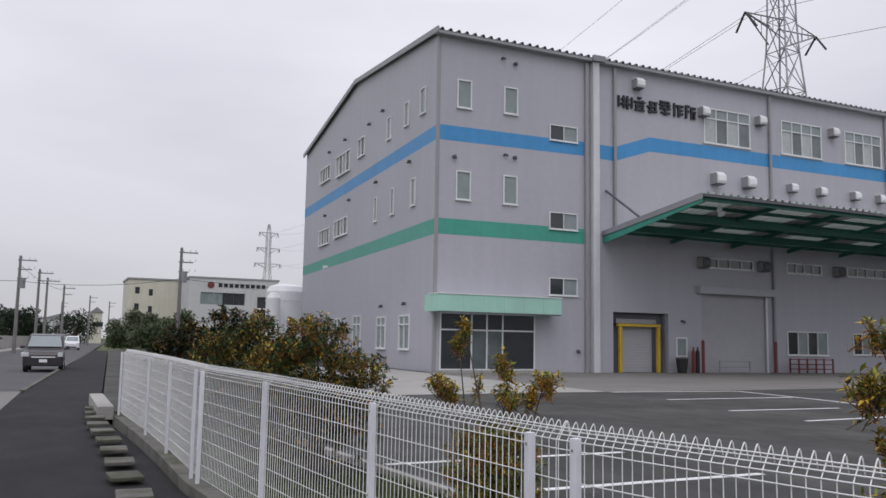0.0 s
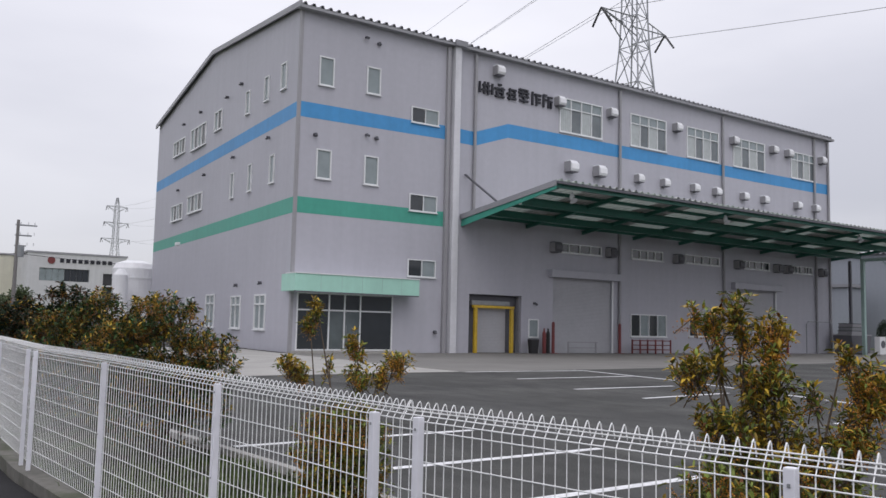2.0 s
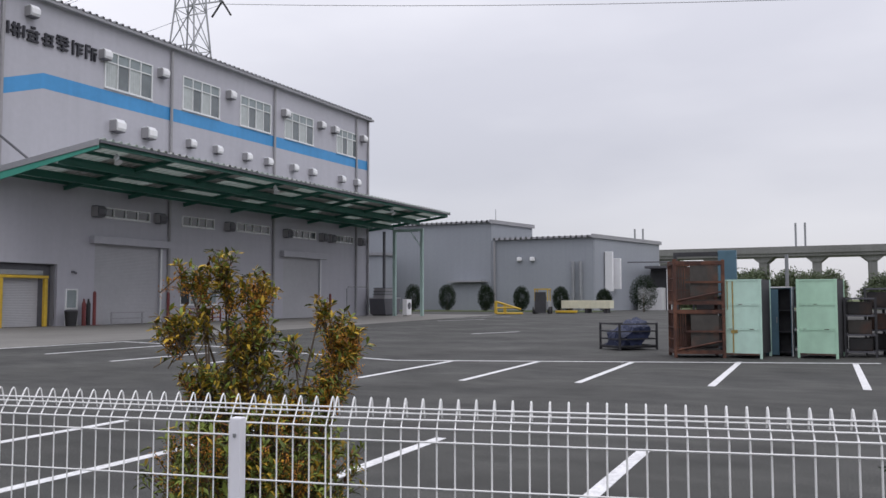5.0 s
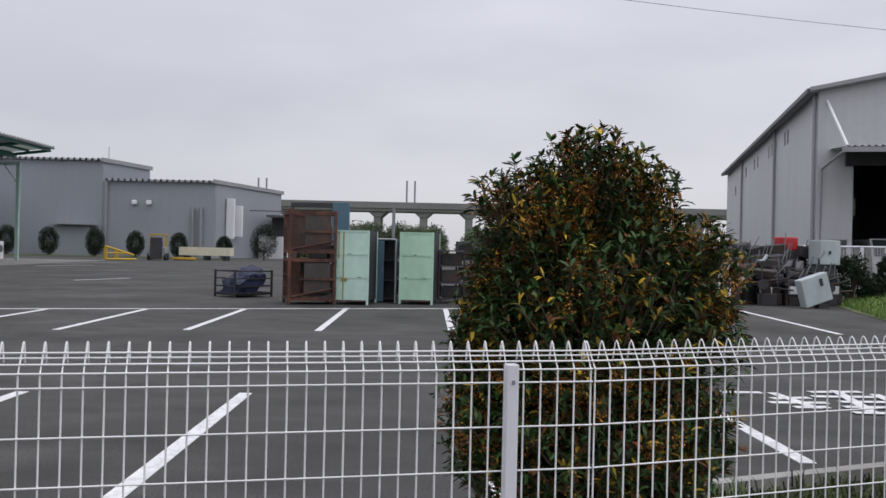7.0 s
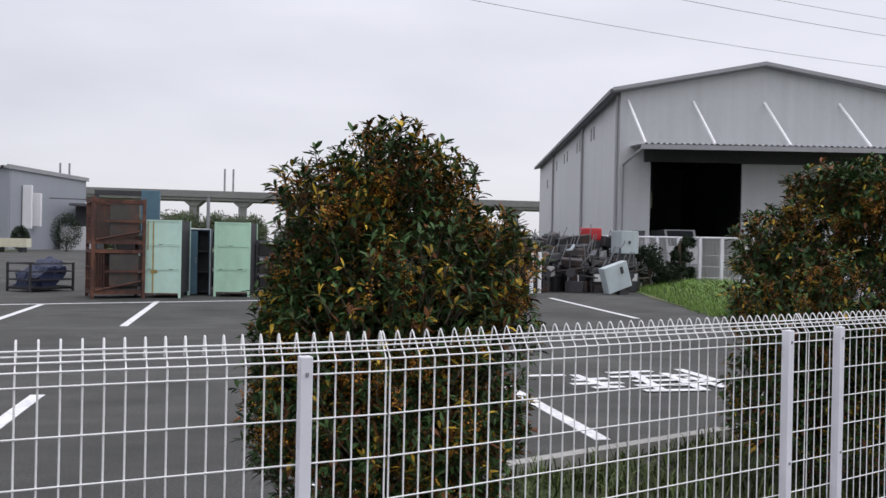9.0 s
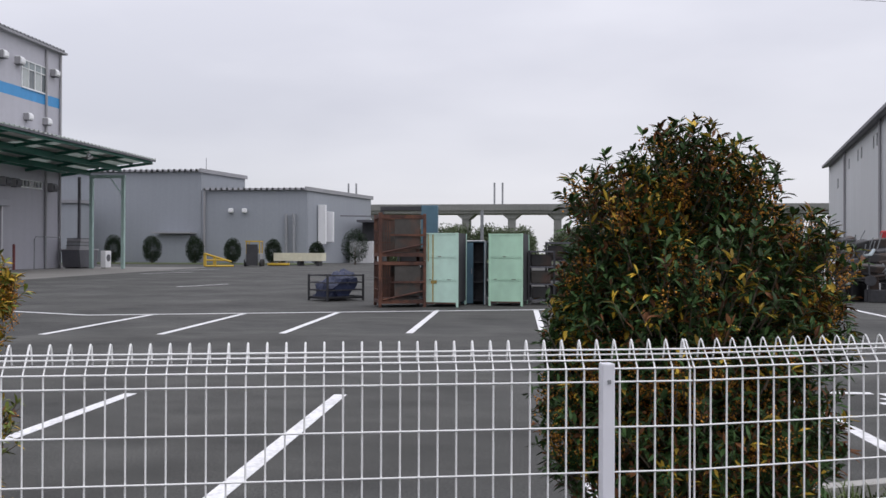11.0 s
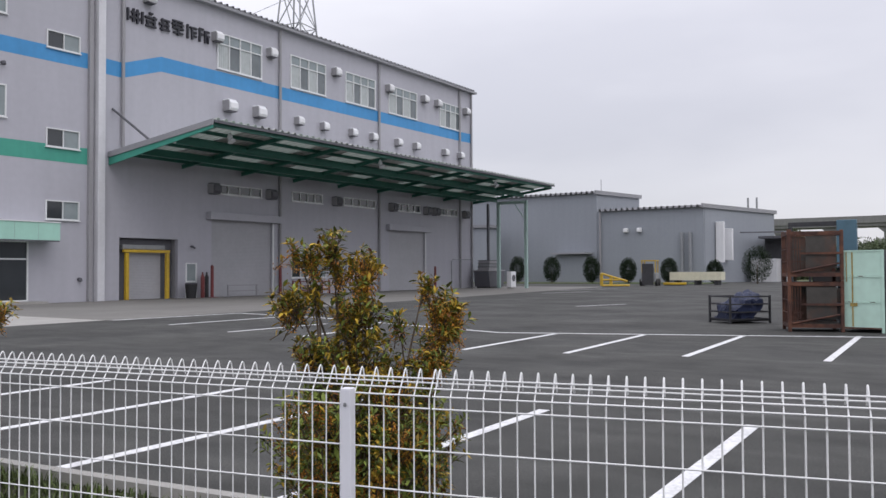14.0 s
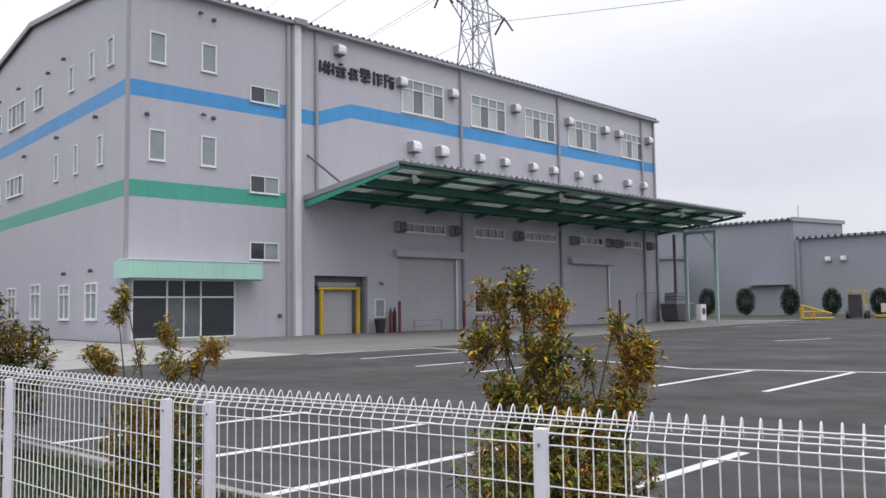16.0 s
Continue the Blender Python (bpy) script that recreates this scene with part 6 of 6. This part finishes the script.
# the scrap machinery heap
rng = random.Random(31)
HEAP = [SCRAP, SCRAP, DARK_STEEL, SCRAP, BLACK, DARK_STEEL]
for k in range(48):
    t = (k % 16) / 15
    row = k // 16
    x, y = 26.4 + 0.7 * t + row * 0.75 + rng.uniform(-0.25, 0.35), -8.8 - 3.9 * t
    w, d, h = rng.uniform(0.28, 0.6), rng.uniform(0.4, 0.8), rng.uniform(0.7, 1.25) + 0.35 * row
    ob = thing("scrap_machine", "discarded dark and rusty workshop machine", "machine", pose(x, y, 0, 0, 0, rng.uniform(-120, -50)), "scrap machines")
    part("base", B(0, 0, 0, w, d, h * rng.uniform(0.25, 0.5), bevel=0.03), HEAP[k % 6], ob)
    part("column", prism(bmesh.new(), [(w * 0.15, 0.02), (w * 0.75, 0.02), (w * 0.6, h * 0.88), (w * 0.25, h * 0.88)], "Y", d * 0.25, d * 0.65), HEAP[(k + 2) % 6], ob)
    head = B(-0.15, d * 0.1, h * 0.8, w * 0.95, d * 0.75, h, bevel=0.04)
    bmesh.ops.transform(head, matrix=Matrix.Translation((0, 0, h * 0.9)) @ pose(0, 0, 0, rng.uniform(-12, 12), rng.uniform(-14, 14), 0) @ Matrix.Translation((0, 0, -h * 0.9)), verts=head.verts)
    part("head", head, HEAP[(k + 1) % 6], ob)
    part("handwheel", tube(bmesh.new(), [(w * 0.3, -0.1, h * 0.6), (w * 0.3, -0.02, h * 0.6)], 0.16, 12), DARK_STEEL, ob)
    part("lever", tube(bmesh.new(), [(w * 0.8, 0.1, h * 0.8), (w * rng.uniform(0.2, 1.4), -0.1, h + rng.uniform(0.1, 0.5))], 0.018, 5), GREY_STEEL, ob)
    part("rail", tube(bmesh.new(), [(-0.3, -0.05, h * rng.uniform(0.4, 0.9)), (w + 0.35, 0.0, h * rng.uniform(0.4, 0.9))], 0.03, 6), HEAP[(k + 4) % 6], ob)
    if k % 3 == 0:
        part("cover", B(-0.1, -0.12, h * 0.45, w * 0.5, -0.04, h * 0.75, bevel=0.02), PALE_WALL if k % 8 else CREAM, ob, "pale sheet metal cover")
for k in range(4):
    rr = random.Random(300 + k)
    sheet_scrap = thing("scrap_sheet", "bent pale sheet metal scrap on the machine heap", "scrap metal", pose(26.2 + 0.12 * k, -9.2 - 0.9 * k, 0.0, 0, 0, rr.uniform(-110, -60)), "scrap sheets")
    top = rr.uniform(0.85, 1.5)
    leaf_plate = bmesh.new()
    prism(leaf_plate, [(0.0, top), (0.16, top + 0.02), (0.24, top + rr.uniform(0.08, 0.2)), (0.24, top + 0.22), (0.14, top + 0.07), (0.0, top + 0.05)], "Y", 0, rr.uniform(0.12, 0.28))
    part("sheet", leaf_plate, (GREY_STEEL, BLUE_GREY, DARK_TRIM)[k % 3], sheet_scrap)
    part("stand", tube(bmesh.new(), [(0.1, 0.1, 0), (0.12, 0.1, top + 0.01)], 0.03, 5), DARK_STEEL, sheet_scrap)
panel = thing("grey_cabinet_door", "pale grey machine cover leaning over on the asphalt", "machine cover", pose(25.3, -11.15, 0.0, 0, 0, -75))
cover = B(0, 0, 0, 0.95, 0.3, 0.85, bevel=0.03)
bmesh.ops.transform(cover, matrix=pose(0, 0, 0.01, 0, -17, 0), verts=cover.verts)
part("body", cover, BLUE_GREY, panel)
knob = B(0.62, -0.02, 0.5, 0.72, -0.002, 0.72)
bmesh.ops.transform(knob, matrix=pose(0, 0, 0.01, 0, -17, 0), verts=knob.verts)
part("handle", knob, DARK_STEEL, panel)
part("prop", B(0.45, 0.05, 0.0, 0.8, 0.28, 0.135), DARK_STEEL, panel)
box = thing("control_cabinet", "pale grey electric control cabinet on a stand", "control cabinet", pose(27.6, -12.4, 0, 0, 0, -75))
part("stand", B(0.2, 0.1, 0, 0.85, 0.5, 1.3), DARK_STEEL, box)
part("body", B(0.15, 0, 1.301, 0.9, 0.6, 2.1, bevel=0.03), BLUE_GREY, box)
part("lock", B(0.45, -0.03, 1.65, 0.53, -0.002, 1.75), DARK_STEEL, box)
redbox = thing("red_machine_cover", "red painted machine with dark base", "machine", pose(28.5, -11.65, 0, 0, 0, -75))
part("base", B(0, 0, 0, 0.7, 0.6, 1.75, bevel=0.03), DARK_STEEL, redbox)
part("hood", B(0.02, 0.02, 1.751, 0.62, 0.58, 2.2, bevel=0.05), material("bright_red_paint", (0.42, 0.02, 0.025), 0.4, grain=0.08), redbox, "red painted hood")
for x, y in ((25.9, -8.75), (26.0, -9.05)):
    p = thing("white_stake", "short white steel stake beside the machines", "post", pose(x, y, 0), "white stakes")
    part("shaft", B(-0.05, -0.05, 0, 0.05, 0.05, 1.3, bevel=0.01), WHITE_METAL, p)
for k, (x, y, w, h) in enumerate(((28.3, -13.75, 1.5, 1.8), (28.2, -15.1, 0.8, 2.4), (27.9, -14.6, 1.3, 0.9))):
    clump(x, y, w, h, 200 + k, "small dark conifer by the verge", n=3600, leaf=0.12, trunk=0.1, group="verge conifers", mat=DARK_LEAF)
side_fence = thing("yard_side_fence", "white wire mesh fence before the storage hall", "fence", pose(0, 0, 0))
a, b = Vector((30.2, -12.6, 0)), Vector((24.0, -23.0, 0))
for k in range(17):
    p = a.lerp(b, k / 16)
    part("post", B(p.x - 0.05, p.y - 0.05, 0, p.x + 0.05, p.y + 0.05, 1.96), POST_WHITE, side_fence)
for k in range(16):
    p, q = a.lerp(b, k / 16), a.lerp(b, (k + 1) / 16)
    bm = bmesh.new()
    for i in range(1, 16):
        r = p.lerp(q, i / 16)
        tube(bm, [r + Vector((0, 0, 0.1)), r + Vector((0, 0, 1.93))], 0.008, 3, False)
    for zz in (0.12, 0.5, 0.9, 1.3):
        tube(bm, [p + Vector((0, 0, zz)), q + Vector((0, 0, zz))], 0.007, 4)
    tagged(part("wire_panel", bm, FENCE_WHITE, side_fence), kind="stuff")
    part("top_rail", tube(bmesh.new(), [p + Vector((0, 0, 1.93)), q + Vector((0, 0, 1.93))], 0.04, 6), POST_WHITE, side_fence)

# by the rear halls
lift = thing("yellow_attachment", "yellow painted steel lifting frame on the ground", "steel frame", pose(76.5, 30.8, 0, 0, 0, -60))
for a, b in (((0, 0, 0.1), (2.6, 0, 0.1)), ((0, 1.0, 0.1), (2.6, 1.0, 0.1)), ((0, 0, 0.1), (0, 0, 1.25)), ((0, 1, 0.1), (0, 1, 1.25)), ((0, 0, 1.25), (2.4, 0, 0.5)), ((0, 1, 1.25), (2.4, 1, 0.5)), ((0, 0, 1.25), (0, 1, 1.25)),
             ((0.9, 0, 0.1), (0.9, 0, 0.95)), ((0.9, 1, 0.1), (0.9, 1, 0.95)), ((0, 0, 0.65), (1.9, 0, 0.65))):
    part("bar", tube(bmesh.new(), [a, b], 0.09, 5), YELLOW, lift)
truck = thing("grey_forklift", "grey forklift with an orange guard frame", "forklift", pose(81, 28.6, 0, 0, 0, -80))
part("body", B(0, 0, 0.35, 1.5, 2.2, 1.3, bevel=0.1), GREY_STEEL, truck)
part("mast", B(0.2, -0.35, 0.1, 1.3, -0.15, 2.2), DARK_STEEL, truck)
for a in (0.05, 1.35):
    for b in (0.3, 1.9):
        part("guard_post", B(a, b, 1.301, a + 0.1, b + 0.1, 2.45), YELLOW, truck)
part("guard_roof", B(0.0, 0.2, 2.451, 1.5, 2.1, 2.56), YELLOW, truck)
part("seat", B(0.4, 1.0, 1.301, 1.1, 1.6, 1.8, bevel=0.08), BLACK, truck)
for a in (-0.12, 1.4):
    for b in (0.35, 1.75):
        part("wheel", tube(bmesh.new(), [(a, b, 0.36), (a + 0.24, b, 0.36)], 0.36, 14), BLACK, truck)
bed = thing("cream_flatbed", "cream steel flatbed body standing on blocks", "flatbed", pose(87, 27.6, 0, 0, 0, -88))
part("deck", B(0, 0, 0.5, 5.2, 2.1, 0.7), CREAM, bed)
for b in (0, 2.02):
    part("side_board", B(0, b, 0.701, 5.2, b + 0.08, 1.35, bevel=0.01), CREAM, bed)
part("end_board", B(5.12, 0.081, 0.701, 5.2, 2.019, 1.35), CREAM, bed)
for a in (0.4, 2.5, 4.5):
    part("block", B(a, 0.2, 0, a + 0.35, 1.9, 0.499), DARK_STEEL, bed)
bench = thing("yellow_skid", "low yellow steel skid beside the forklift", "steel frame", pose(84, 27.3, 0, 0, 0, -80))
part("frame", B(0, 0, 0.08, 2.2, 0.9, 0.3, bevel=0.03), YELLOW, bench)
part("skid", B(0.1, 0.1, 0, 2.0, 0.8, 0.079), DARK_STEEL, bench)
bin_ = thing("steel_skip", "dark grey steel waste skip under the canopy", "skip", pose(66.6, 37.6, 0))
part("body", prism(bmesh.new(), [(0.0, 0.12), (2.5, 0.12), (2.75, 1.55), (-0.25, 1.55)], "Y", 0, 1.6), DARK_TRIM, bin_)
part("rim", B(-0.3, -0.05, 1.551, 2.8, 1.65, 1.65), PIPE, bin_)
part("runner", B(0.2, 0.1, 0, 2.3, 1.5, 0.119), DARK_STEEL, bin_)
for k in range(3):
    cr = thing("flat_crate", "grey steel crate stacked on the skip", "crate", pose(66.7 + 0.06 * k, 37.75, 1.651 + 0.3 * k), "stacked crates")
    part("body", B(0, 0, 0, 1.7 - 0.2 * k, 1.2, 0.24, bevel=0.02), GREY_STEEL if k % 2 else PIPE, cr)
    part("rim", B(-0.03, -0.03, 0.241, 1.73 - 0.2 * k, 1.23, 0.299), DARK_TRIM, cr)
unit = thing("outdoor_unit", "white outdoor condenser unit on feet", "condenser", pose(66.4, 35.3, 0))
part("body", B(0, 0, 0.1, 0.9, 0.45, 1.5, bevel=0.03), WHITE_METAL, unit)
part("fan_grille", tube(bmesh.new(), [(0.45, -0.003, 0.9), (0.45, -0.03, 0.9)], 0.3, 16), DARK_TRIM, unit)
part("foot", B(0.05, 0.02, 0, 0.85, 0.43, 0.099), CONCRETE, unit)
hoop = thing("guard_rail", "grey tubular guard rail by the wall", "guard rail", pose(62.6, 39.2, 0))
part("tube", tube(bmesh.new(), [(0, 0, 0), (0, 0, 2.4), (0.25, 0, 2.6), (3.6, 0, 2.6)], 0.05, 6), GREY_STEEL, hoop)
part("tube", tube(bmesh.new(), [(1.5, 0, 0), (1.5, 0, 2.55)], 0.05, 6), GREY_STEEL, hoop)

# along the factory wall
for x in (35.6, 41.5, 60.3):
    p = thing("red_bollard", "red painted steel guard post beside the shutter", "bollard", pose(x, 39.4, 0), "shutter guard posts")
    part("shaft", tube(bmesh.new(), [(0, 0, 0), (0, 0, 1.9), (0, 0, 1.98)], [0.1, 0.1, 0.05], 10), RED, p)
    part("foot_plate", B(-0.22, -0.22, 0, 0.22, 0.22, 0.03), RED, p)
for k, x in enumerate((34.9, 35.22)):
    p = thing("gas_cylinder", "dark upright gas cylinder by the shutter", "gas cylinder", pose(x, 39.45, 0), "gas cylinders")
    part("shell", tube(bmesh.new(), [(0, 0, 0), (0, 0, 1.25), (0, 0, 1.42), (0, 0, 1.55)], [0.12, 0.12, 0.05, 0.05], 10), BLACK if k else RED, p)
part_bin = thing("black_bin", "black round waste bin beside the side door", "bin", pose(33.9, 39.3, 0))
part("body", tube(bmesh.new(), [(0, 0, 0), (0, 0, 0.85)], [0.28, 0.36], 14), BLACK, part_bin)
part("lid", tube(bmesh.new(), [(0, 0, 0.851), (0, 0, 0.93)], [0.38, 0.3], 14), DARK_TRIM, part_bin)
rack = thing("red_pallet_rack", "low red steel rack of flat bars beside the window", "rack", pose(42.6, 38.6, 0))
for a in (0, 1.5, 3.0):
    for b in (0, 0.7):
        part("leg", B(a, b, 0, a + 0.08, b + 0.08, 0.95), RED, rack)
for zz in (0.25, 0.55, 0.85):
    for b in (0.085, 0.62):
        part("bar", B(0.0, b, zz, 3.08, b + 0.07, zz + 0.06), RED, rack)
trestle = thing("low_barrier", "low grey barrier before the shutter", "barrier", pose(36.4, 38.9, 0))
for zz in (0.35, 0.7):
    part("board", B(0, 0, zz, 2.6, 0.04, zz + 0.05), PIPE, trestle)
for a in (0.05, 2.45):
    part("leg", B(a, 0.041, 0, a + 0.08, 0.1, 0.76), PIPE, trestle)


# ---- the street ----
def minivan(x, y, z, turn):
    ob = thing("minivan", "dark maroon-black minivan driving on the road", "car", pose(x, y, z, 0, 0, turn))
    w = 1.72
    bm = bmesh.new()
    side = [(0.0, 0.28), (0.0, 0.75), (0.12, 0.95), (0.95, 1.1), (1.7, 1.72), (2.2, 1.8), (3.9, 1.76), (4.25, 1.3), (4.3, 0.4), (4.2, 0.28)]
    prism(bm, side, "X", -w / 2, w / 2)
    for v in bm.verts:
        if v.co.z > 1.15:
            v.co.x *= 0.84
    bmesh.ops.bevel(bm, geom=list(bm.edges), offset=0.05, segments=2, affect="EDGES")
    part("body", bm, CAR_PAINT, ob)
    wind = bmesh.new()
    q = [wind.verts.new(c) for c in ((-0.74, 1.0, 1.16), (0.74, 1.0, 1.16), (0.64, 1.62, 1.66), (-0.64, 1.62, 1.66))]
    wind.faces.new(q)
    bmesh.ops.translate(wind, vec=(0, -0.04, 0.03), verts=wind.verts)
    bmesh.ops.solidify(wind, geom=wind.faces, thickness=0.01)
    # the sky's reflection is put into the glass as a pale base colour
    part("windscreen", wind, GLASS_PALE, ob, "windscreen coloured pale for the grey sky's reflection")
    for k in (-1, 1):
        part("headlight", B(k * 0.78 - 0.17, -0.03, 0.72, k * 0.78 + (0.05 if k > 0 else 0.17) - (0.0 if k > 0 else 0.0), 0.2, 0.92, bevel=0.03), LAMP_GLASS, ob)
        part("mirror", B(k * 0.98 - 0.1, 1.15, 1.08, k * 0.98 + 0.1, 1.3, 1.22, bevel=0.03), CAR_PAINT, ob)
        part("side_window", B(k * 0.765 - 0.01, 1.9, 1.2, k * 0.765 + 0.01, 3.7, 1.6), GLASS_DARK, ob)
        for b in (0.75, 3.45):
            wheel = part("wheel", tube(bmesh.new(), [(k * 0.76 - 0.1, b, 0.32), (k * 0.76 + 0.1, b, 0.32)], 0.32, 18), BLACK, ob)
            part("rim", tube(bmesh.new(), [(k * 0.868, b, 0.32), (k * 0.88, b, 0.32)], 0.2, 14), ALU, wheel)
    part("grille", B(-0.5, -0.035, 0.68, 0.5, 0.05, 0.73), ALU, ob)
    part("bumper_intake", B(-0.6, -0.03, 0.32, 0.6, 0.05, 0.44), BLACK, ob)
    part("number_plate", B(-0.17, -0.045, 0.46, 0.17, -0.005, 0.6), WHITE_METAL, ob, "blank pale plate")
    return ob


minivan(-0.35, 43.5, -0.16, -2)
far_car = minivan(2.2, 118, -0.16, -3)
far_car["label"] = "small pale van far down the road"
for c in far_car.children:
    if c.name.startswith("body"):
        c.data.materials[0] = WHITE_METAL
for k in range(11):
    y = 7.4 + k * 1.15
    fx = float(np.interp(-y, [-q[1] for q in FENCE], [q[0] for q in FENCE]))
    cov = B(-0.17, -0.24, 0, 0.17, 0.24, 0.045, bevel=0.012)
    ob = single("drain_cover", cov, FOOTING, "weathered concrete drain cover beside the footing", "drain cover", "structure", "drain covers")
    ob.matrix_world = pose(fx - 0.66 + 0.032 * (y - 7.4), y, -0.06 + 0.6 * rise(y), 0, 0, random.Random(k).uniform(-4, 4))
curb = single("concrete_step", B(0.86, 17.2, -0.06, 1.16, 21.2, 0.2, bevel=0.02), CONCRETE, "low pale concrete step at the fence end", "step", "structure")
single("street_wall", slab(lane(-12.6, -12.3, 60, 165), 1.55, 1.9), CONCRETE, "low pale concrete wall across the road", "wall", "structure")
